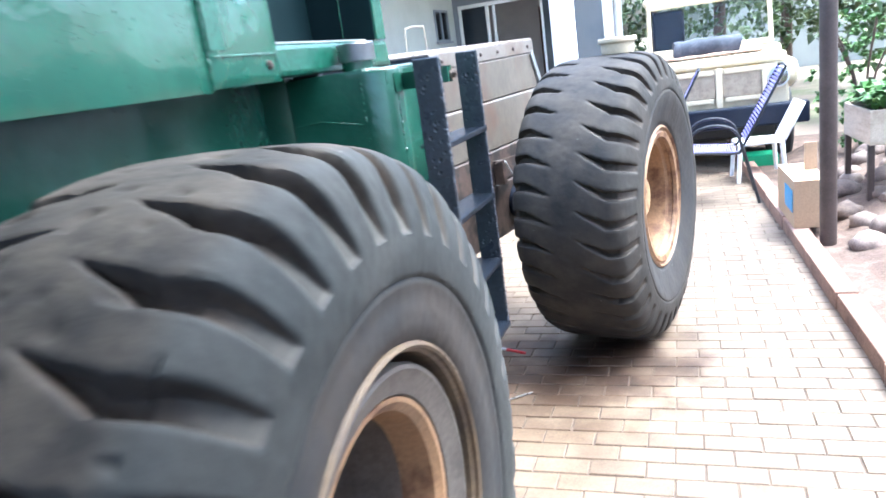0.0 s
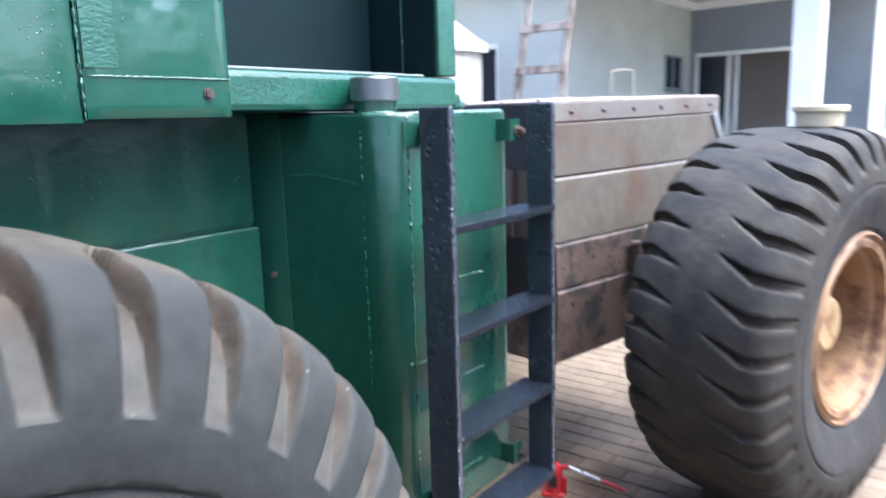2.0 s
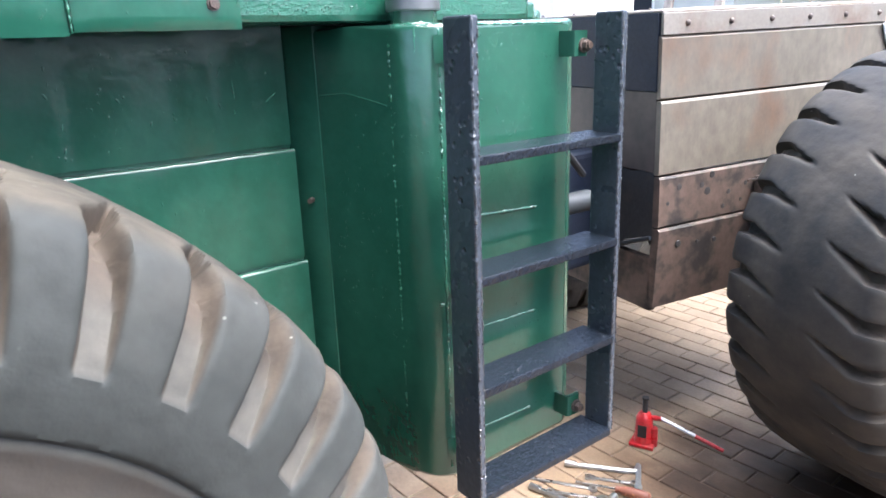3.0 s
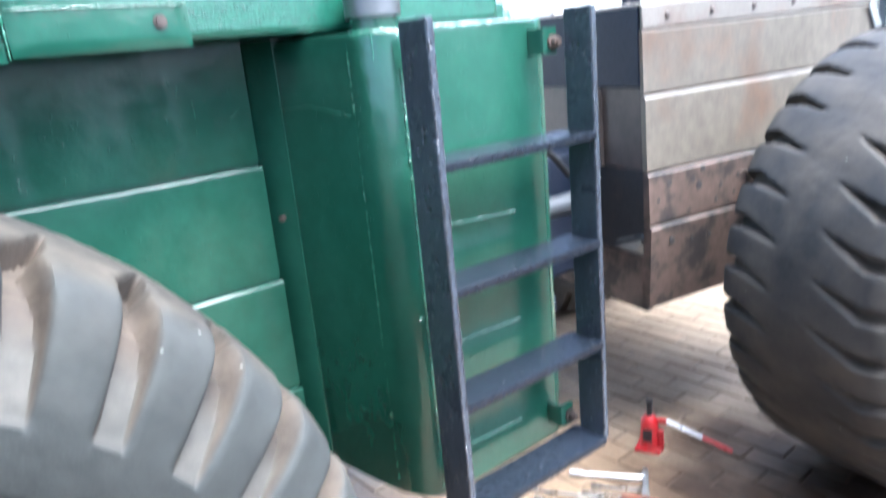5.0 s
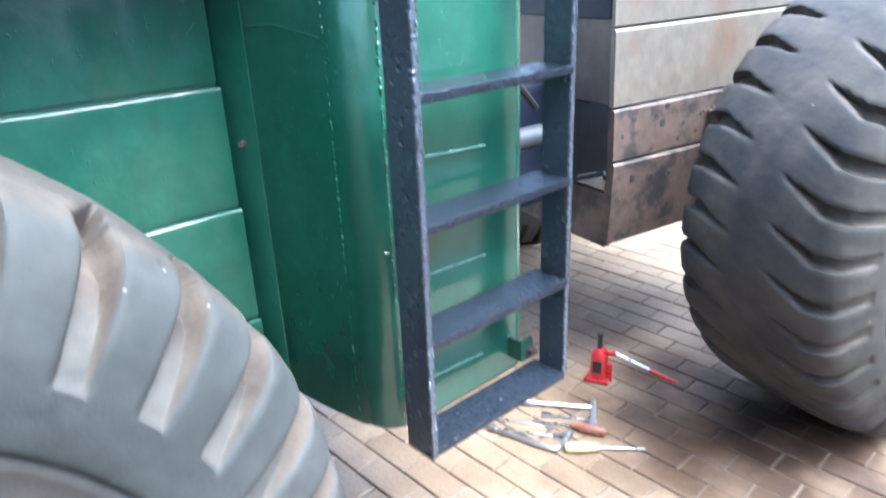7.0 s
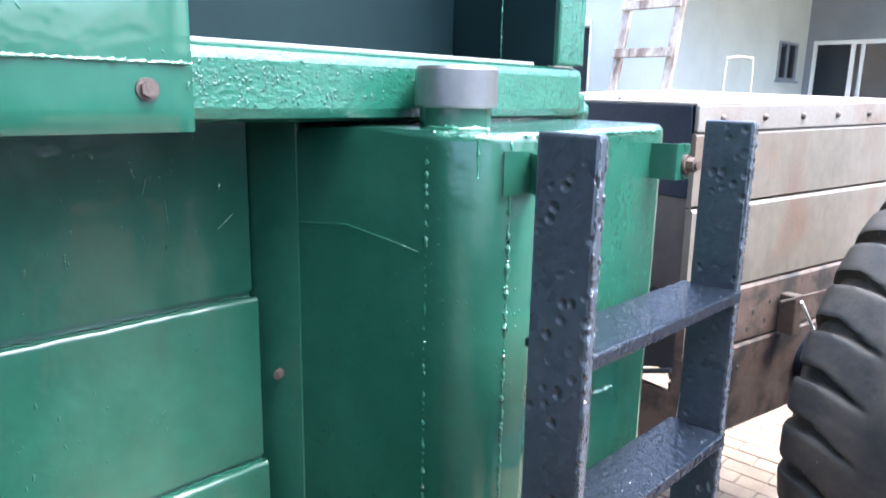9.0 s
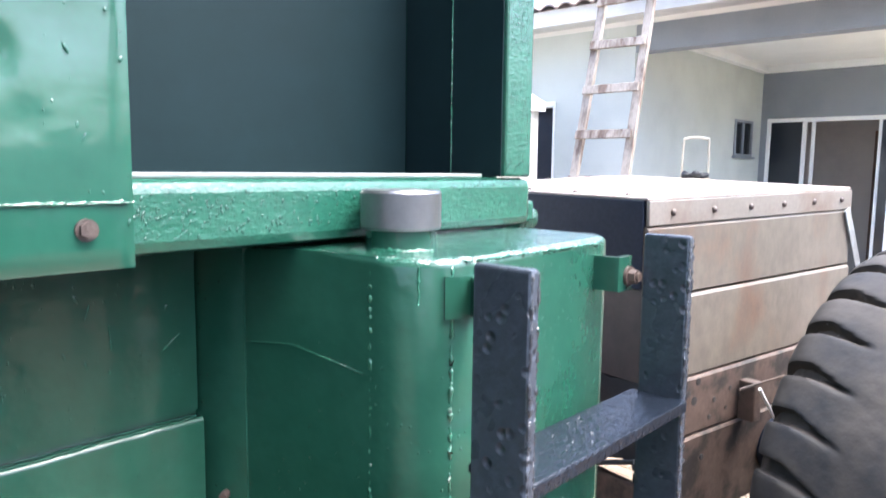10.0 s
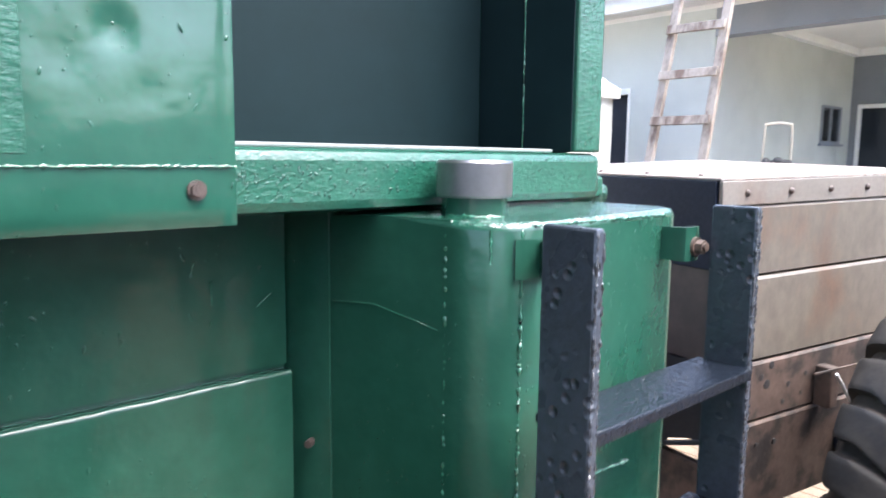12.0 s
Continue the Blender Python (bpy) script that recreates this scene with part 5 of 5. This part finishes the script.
solid("soil_mound", bm, SOIL, "raised mound of reddish soil under the garden stones", "soil", "structure", smooth=60)

box = thing("cardboard_box", "brown cardboard box with a blue print on the kerb", "box", m=pose(0.585, 5.78, 0.091, 0, 0, 3))
boxpart("carton", (-0.10, 0.11, -0.32, 0.32, 0.0, 0.32), CARD, box, "", 0.003)
boxpart("flap", (0.03, 0.11, 0.05, 0.062, 0.322, 0.51), CARD, box, "", 0.002)
boxpart("print", (-0.105, -0.1012, -0.28, 0.0, 0.1, 0.25), BLUE, box, "", 0)


def leaf_fan(bm, c, n, length, width, up, rnd):
    for i in range(n):
        a = rnd.uniform(0, math.tau)
        el = rnd.uniform(0.2, up)
        d = Vector((math.cos(a) * math.cos(el), math.sin(a) * math.cos(el), math.sin(el)))
        side = d.cross(Vector((0, 0, 1))).normalized()
        L, W = length * rnd.uniform(0.6, 1.1), width * rnd.uniform(0.7, 1.2)
        p0 = c
        p1 = c + d * L * 0.5 + Vector((0, 0, 0.02))
        p2 = c + d * L - Vector((0, 0, L * 0.25))
        v = [bm.verts.new(q) for q in (p0, p1 - side * W, p1 + side * W, p2)]
        bm.faces.new((v[0], v[1], v[2]))
        bm.faces.new((v[1], v[3], v[2]))


def bush(x, y, h, n, leaf, mat, seed, label, z0=0.03):
    rnd = random.Random(seed)
    t = thing("garden_plant", label, "plant", m=pose(x, y, z0))
    bm = BM()
    for i in range(5):
        a = rnd.uniform(0, math.tau)
        pipe(bm, smooth_path([(0, 0, 0), (0.1 * math.cos(a), 0.1 * math.sin(a), h * 0.5), (0.25 * h * math.cos(a), 0.25 * h * math.sin(a), h * 0.9)], 3), 0.012, 5)
    part("stem", bm, BARK, t)
    bm = BM()
    for i in range(n):
        a, rr, z = rnd.uniform(0, math.tau), rnd.uniform(0, 0.4) * h, rnd.uniform(0.15, 1.0) * h
        leaf_fan(bm, Vector((rr * math.cos(a), rr * math.sin(a), z)), 9, leaf * 0.5, leaf * 0.11, 1.3, rnd)
    part("foliage", bm, mat, t, smooth=0)


for k, (x, y, h, n, lf) in enumerate(((1.3, 5.9, 0.4, 50, 0.16), (1.6, 6.6, 0.5, 60, 0.2), (1.35, 7.6, 0.6, 70, 0.18), (1.9, 5.0, 0.6, 90, 0.22), (2.3, 7.4, 1.2, 140, 0.22), (1.5, 4.2, 0.5, 60, 0.18), (1.5, 8.6, 1.4, 120, 0.22))):
    bush(x, y, h, n, lf, LEAF, 50 + k, "leafy green garden plant in the soil bed", 0.1)


pl = thing("planter", "pale wooden planter box with leafy green plants on legs", "planter", m=pose(1.2, 6.3, 0.06, 0, 0, 4))
for d in ((-0.19, 0.19, -0.33, -0.31, 0.46, 0.70), (-0.19, 0.19, 0.31, 0.33, 0.46, 0.70), (-0.19, -0.17, -0.309, 0.309, 0.46, 0.70), (0.17, 0.19, -0.309, 0.309, 0.46, 0.70)):
    boxpart("board", d, PALE_WOOD, pl, "", 0.004)
boxpart("soil", (-0.169, 0.169, -0.309, 0.309, 0.47, 0.67), SOIL, pl, "", 0.0)
for sx in (-0.17, 0.17):
    for sy in (-0.29, 0.29):
        boxpart("leg", (sx - 0.02, sx + 0.02, sy - 0.02, sy + 0.02, -0.1, 0.4595), BROWN, pl, "", 0.003)
rnd_pl = random.Random(77)
bm = BM()
for i in range(70):
    leaf_fan(bm, Vector((rnd_pl.uniform(-0.15, 0.15), rnd_pl.uniform(-0.29, 0.29), rnd_pl.uniform(0.67, 0.78))), 8, 0.16, 0.03, 1.4, rnd_pl)
part("plants", bm, LEAF, pl, smooth=0)


def tree(x, y, h, crown, n, seed):
    rnd = random.Random(seed)
    t = thing("tree", "green leafy tree with an uneven crown behind the yard", "tree", m=pose(x, y, -0.05))
    bm = BM()
    rod(bm, (0, 0, 0), (0.1, 0.05, h * 0.6), 0.16, 0.08, 10)
    for i in range(7):
        a = rnd.uniform(0, math.tau)
        rod(bm, (0.08, 0.04, h * rnd.uniform(0.35, 0.6)), (crown * 0.6 * math.cos(a), crown * 0.6 * math.sin(a), h * rnd.uniform(0.65, 0.95)), 0.05, 0.015, 6)
    part("trunk", bm, BARK, t)
    bm = BM()
    clumps = [(Vector((rnd.gauss(0, crown * 0.45), rnd.gauss(0, crown * 0.45), h * rnd.uniform(0.16, 1.05))), rnd.uniform(0.3, 0.6) * crown * 0.6) for _ in range(28)]
    for i in range(n):
        c, r = rnd.choice(clumps)
        leaf_fan(bm, c + Vector([rnd.gauss(0, r * 0.5) for _ in range(3)]), 3, 0.28, 0.06, 1.3, rnd)
    part("crown", bm, LEAF_DARK, t, smooth=0)


for k, (x, y, h, cr) in enumerate(((3.2, 12.0, 5.0, 1.8), (0.4, 17.0, 5.5, 2.2), (-1.2, 22.0, 6.0, 2.4), (9.5, 9.0, 5.0, 1.9), (11.0, 3.0, 5.5, 2.0), (10.0, -3.0, 5.0, 2.2), (4.5, 16.5, 6.0, 2.2), (2.0, 20.0, 6.0, 2.2))):
    tree(x, y, h, cr, 1500, 200 + k)

# roof added out of view to shade the front of the machine
bm = BM()
block(bm, -3.3, 2.9, -1.72, 1.35, 3.02, 3.06)
for k in range(5):
    block(bm, -3.3, 2.9, -1.6 + k * 0.54, -1.54 + k * 0.54, 2.94, 3.02)
solid("carport_roof", bm, CEIL, "unseen pale roof added to shade the machine", "roof", "structure", smooth=0)

# garden wall behind everything, and behind the camera
def yard_wall(name, x0, x1, y0, y1, h, mat, label):
    bm = BM()
    block(bm, x0, x1, y0, y1, -0.05, h)
    solid(name, bm, mat, label, "wall", "structure", smooth=0)


yard_wall("wall_yard_far", -1.0, 9.0, 24.0, 24.2, 2.2, WALL, "pale rendered yard wall")
yard_wall("wall_yard_east", 7.5, 7.7, -8.0, 24.0, 2.2, WALL, "pale rendered yard wall")
# the next four dark walls are added unseen, to cut light and reflections
yard_wall("wall_carport_back", -3.3, 1.5, -1.72, -1.6, 1.75, SHADE_WALL, "unseen low dark wall added behind to cut light")
yard_wall("wall_carport_east", 1.38, 1.5, -1.6, 2.6, 1.3, SHADE_WALL, "unseen dark wall added at the side to cut light")
yard_wall("wall_carport_west", -3.3, -3.18, -1.6, 1.6, 2.94, SHADE_WALL, "unseen dark wall added at the side to cut light")
yard_wall("wall_yard_near", 3.0, 3.12, 2.3, 4.6, 1.3, SHADE_WALL, "unseen dark yard wall added to darken reflections")
yard_wall("wall_yard_back", -10.0, 7.5, -8.2, -8.0, 2.4, WALL, "pale rendered yard wall")
yard_wall("wall_yard_west", -10.2, -10.0, -8.0, 8.4, 2.6, WALL, "pale rendered yard wall")

# ---- cream off-road car ----
car = thing("offroad_car", "old cream off-road car parked facing the yard", "car", m=pose(0.146, 8.3, 0, 0, 0, 2) @ Matrix.Diagonal((1.06, 1.15, 1.154, 1)))
bm = BM()
block(bm, -0.62, 0.62, 0.02, 1.25, 0.50, 0.90, bevel=0.03)
block(bm, -0.74, 0.74, 1.2, 3.5, 0.45, 1.02, bevel=0.05)
part("body", bm, CREAM, car)
bm = BM()
out = [(-0.60, 0.0), (0.60, 0.0), (0.66, 1.25), (-0.66, 1.25)]
prism(bm, out, 0.90, 0.985)
es = [e for e in bm.edges]
bmesh.ops.bevel(bm, geom=es, offset=0.03, segments=3, affect="EDGES", profile=0.5)
part("hood", bm, CREAM, car)
for sx in (-1, 1):
    bm = BM()
    block(bm, 0.50 * sx, 0.70 * sx, 0.0, 1.2, 0.74, 0.91, bevel=0.06, seg=3)
    part("fender", bm, CREAM, car)
    bm = BM()
    rod(bm, (0.52 * sx, -0.03, 0.78), (0.52 * sx, 0.03, 0.78), 0.095, seg=28)
    hl = part("headlight", bm, WHITE, car)
    bm = BM()
    bmesh.ops.create_uvsphere(bm, u_segments=20, v_segments=10, radius=0.085, matrix=Matrix.Translation((0.52 * sx, -0.03, 0.78)) @ Matrix.Diagonal((1, 0.35, 1, 1)))
    part("lens", bm, STEEL, hl)
    bm = BM()
    lathe(bm, [(-0.09, 0.2), (-0.1, 0.33), (-0.07, 0.36), (0.07, 0.36), (0.1, 0.33), (0.09, 0.2), (0.05, 0.18), (0.05, 0.001)], 32, "x", Matrix.Translation((0.60 * sx, 0.62, 0.31)))
    part("wheel", bm, RUBBER, car)
    bm = BM()
    lathe(bm, [(-0.09, 0.2), (-0.1, 0.33), (-0.07, 0.36), (0.07, 0.36), (0.1, 0.33), (0.09, 0.2), (0.05, 0.18), (0.05, 0.001)], 32, "x", Matrix.Translation((0.64 * sx, 2.75, 0.31)))
    part("wheel", bm, RUBBER, car)
    boxpart("grille_panel", (0.03 * sx, 0.38 * sx, -0.012, 0.018, 0.64, 0.85), GRILLE, car, "dull recessed radiator panel", 0.01)
boxpart("grille_bar", (-0.03, 0.03, -0.03, 0.018, 0.52, 0.90), CREAM, car, "", 0.008)
boxpart("bumper", (-0.76, 0.76, -0.18, -0.05, 0.38, 0.56), NAVY, car, "dark steel bumper", 0.02)
bm = BM()
for d in ((-0.66, 0.66, 1.24, 1.29, 1.02, 1.08), (-0.66, 0.66, 1.36, 1.41, 1.50, 1.56)):
    block(bm, *d, bevel=0.01)
for sx in (-0.64, 0.64):
    rod(bm, (sx, 1.265, 1.05), (sx, 1.385, 1.53), 0.025, seg=8)
part("windscreen_frame", bm, CREAM, car)
bm = BM()
block(bm, -0.62, 0.62, -0.003, 0.003, 0, 0.46, m=pose(0, 1.275, 1.075, -14, 0, 0))
ws = part("windscreen", bm, GLASS, car)
ws.visible_shadow = False
bm = BM()
block(bm, -0.7, 0.7, 1.4, 3.4, 1.55, 1.62, bevel=0.03)
part("roof", bm, CREAM, car)
# black block added to fill the shadow under the car
boxpart("chassis", (-0.5, 0.5, 0.1, 3.3, 0.26, 0.5), BLACK_PLASTIC, car, "black block standing for the shade under the car", 0.02)
bm = BM()
rod(bm, (-0.55, 0.62, 0.32), (0.55, 0.62, 0.32), 0.06, seg=14)
part("axle", bm, BLACK_PLASTIC, car)
for sx in (-1, 1):
    boxpart("grille_frame", (0.05 * sx, 0.42 * sx, -0.03, -0.012, 0.845, 0.885), CREAM, car, "", 0.008)
    boxpart("grille_frame", (0.05 * sx, 0.42 * sx, -0.03, -0.012, 0.60, 0.64), CREAM, car, "", 0.008)
    boxpart("grille_frame", (0.38 * sx, 0.42 * sx, -0.03, -0.012, 0.641, 0.844), CREAM, car, "", 0.008)
    bm = BM()
    bmesh.ops.create_uvsphere(bm, u_segments=20, v_segments=12, radius=1.0, matrix=Matrix.Translation((0.61 * sx, 0.22, 0.79)) @ Matrix.Diagonal((0.12, 0.24, 0.14, 1)))
    part("wing_front", bm, CREAM, car, smooth=80)
boxpart("dashboard", (-0.6, -0.25, 1.45, 1.6, 0.9, 1.48), NAVY, car, "dark seat behind the windscreen", 0.03)

bm = BM()
pipe(bm, smooth_path([(-0.30, 9.2, 1.235), (0.05, 9.22, 1.24), (0.4, 9.24, 1.225)], 5), 0.105, 12)
for v in bm.verts:
    v.co += Vector([noise.noise(v.co * 9 + Vector((k * 7, 0, 0))) * 0.03 for k in range(3)])
solid("rolled_cloth", bm, FABRIC, "rolled grey-blue cloth on the car hood", "cloth", smooth=80)
bm = BM()
bmesh.ops.create_grid(bm, x_segments=24, y_segments=16, size=0.5, matrix=pose(0.1, 8.95, 1.138) @ Matrix.Diagonal((1.0, 0.6, 1, 1)))
for v in bm.verts:
    v.co.z += 0.012 + 0.025 * abs(noise.noise(v.co * 7)) + 0.01
bmesh.ops.solidify(bm, geom=bm.faces[:], thickness=0.012)
solid("folded_cloth", bm, BROWN_CLOTH, "crumpled tan cloth on the car hood", "cloth", smooth=80)

# ---- garden chair with violet cords ----
ch = thing("garden_chair", "garden chair with violet cord seat and dark steel tubes", "chair", m=pose(0.22, 6.9, 0))
for sy in (-0.26, 0.26):
    bm = BM()
    pipe(bm, smooth_path([(-0.42, sy, 0.0), (-0.38, sy, 0.45), (-0.33, sy, 0.62), (-0.18, sy, 0.67), (-0.02, sy, 0.62), (0.05, sy, 0.45), (0.16, sy, 0.0)], 6), 0.012)
    part("arm_leg_loop", bm, TUBE, ch)
    bm = BM()
    pipe(bm, smooth_path([(-0.44, sy * 0.9, 0.46), (-0.2, sy * 0.9, 0.44), (0.0, sy * 0.9, 0.43), (0.06, sy * 0.9, 0.5), (0.37, sy * 0.9, 1.08)], 5), 0.011)
    part("side_tube", bm, TUBE, ch)
bm = BM()
pipe(bm, [(0.37, -0.235, 1.08), (0.38, 0.0, 1.09), (0.37, 0.235, 1.08)], 0.011)
part("top_tube", bm, TUBE, ch)
for k in range(22):
    f = k / 21
    bm = BM()
    pipe(bm, [(-0.43 + 0.42 * f, -0.235, 0.462 - 0.03 * f), (-0.43 + 0.42 * f, 0.235, 0.462 - 0.03 * f)], 0.0085, 6)
    part("seat_cord", bm, PURPLE, ch)
    bm = BM()
    pipe(bm, [(0.07 + 0.29 * f, -0.235, 0.52 + 0.54 * f), (0.07 + 0.29 * f, 0.235, 0.52 + 0.54 * f)], 0.0095, 6)
    part("back_cord", bm, PURPLE, ch)

copy_thing(ch, pose(-0.42, 7.55, 0))
pc = thing("plastic_chair", "white plastic garden chair beside the bed", "chair", m=pose(0.45, 7.72, 0, 0, 0, -84) @ Matrix.Diagonal((1, 1, 0.86, 1)))
boxpart("seat", (-0.2, 0.2, -0.2, 0.2, 0.40, 0.43), WHITE, pc, "", 0.012)
for sx in (-0.18, 0.18):
    for sy in (-0.18, 0.18):
        bm = BM()
        rod(bm, (sx * 1.15, sy * 1.15, 0), (sx, sy, 0.41), 0.018, 0.024, 8)
        part("leg", bm, WHITE, pc)
boxpart("back", (-0.2, 0.2, 0.0, 0.025, 0.0, 0.42), WHITE, pc, "", 0.01, m=pose(0, 0.19, 0.43, -24, 0, 0))

bm = BM()
block(bm, 0.35, 0.68, 8.15, 8.45, 0.0, 0.14, bevel=0.01)
solid("green_crate", bm, MAT_GREEN, "low green plastic crate before the car", "crate")

# ---- paving, piece by piece ----
PAVE = pose(-0.99, 2.948, 0, 0, 0, 1.0)
bm = BM()
prism(bm, [(-12, -8), (kerb_x(-8) + 0.05, -8), (kerb_x(26) + 0.05, 26), (-12, 26)], -0.045, -0.006)
paving = solid("pavement", bm, JOINT, "clay-coloured pavers in running bond with dark sand joints", "pavement", "structure", smooth=0)
PL, PW, GAP = 0.1975, 0.0985, 0.006
bm = BM()
block(bm, -(PL - GAP) / 2, (PL - GAP) / 2, -(PW - GAP) / 2, (PW - GAP) / 2, -0.03, 0.0)
top = [e for e in bm.edges if all(v.co.z > -0.001 for v in e.verts)]
bmesh.ops.bevel(bm, geom=top, offset=0.003, segments=1, affect="EDGES")
bmesh.ops.delete(bm, geom=[f for f in bm.faces if f.normal.z < -0.9], context="FACES")
paver_me = mesh_of("paver", bm, PAVER, 0)
pv = [v.co.copy() for v in paver_me.vertices]
pf = [tuple(p.vertices) for p in paver_me.polygons]
near, rest_v, rest_f = [], [], []
for j in range(-36, 112):
    for i in range(-40, 12):
        x, y = (i + 0.5 + 0.5 * (j % 2)) * PL, j * PW
        c = PAVE @ Vector((x, y, 0))
        if c.x > kerb_x(c.y) + 0.08 or c.y > 14:
            continue
        m = PAVE @ pose(x + random.uniform(-0.0015, 0.0015), y + random.uniform(-0.0015, 0.0015), random.uniform(-0.0015, 0.0015), random.uniform(-0.35, 0.35), random.uniform(-0.35, 0.35), random.uniform(-0.5, 0.5))
        if -1.35 < c.x < 0.5 and 2.6 < c.y < 5.6 and len(near) < 300 and c.y < 2.62 + 3.3 * (c.x + 1.6):
            near.append(m)
        else:
            k = len(rest_v)
            rest_v += [m @ v for v in pv]
            rest_f += [tuple(k + q for q in f) for f in pf]
for m in near:
    o = new("paver", paver_me)
    o.parent = paving
    o.matrix_basis = m
me = bpy.data.meshes.new("pavers")
me.from_pydata(rest_v, [], rest_f)
me.materials.append(PAVER)
o = new("pavers", me)
o.parent = paving
tagged(o, kind="stuff")
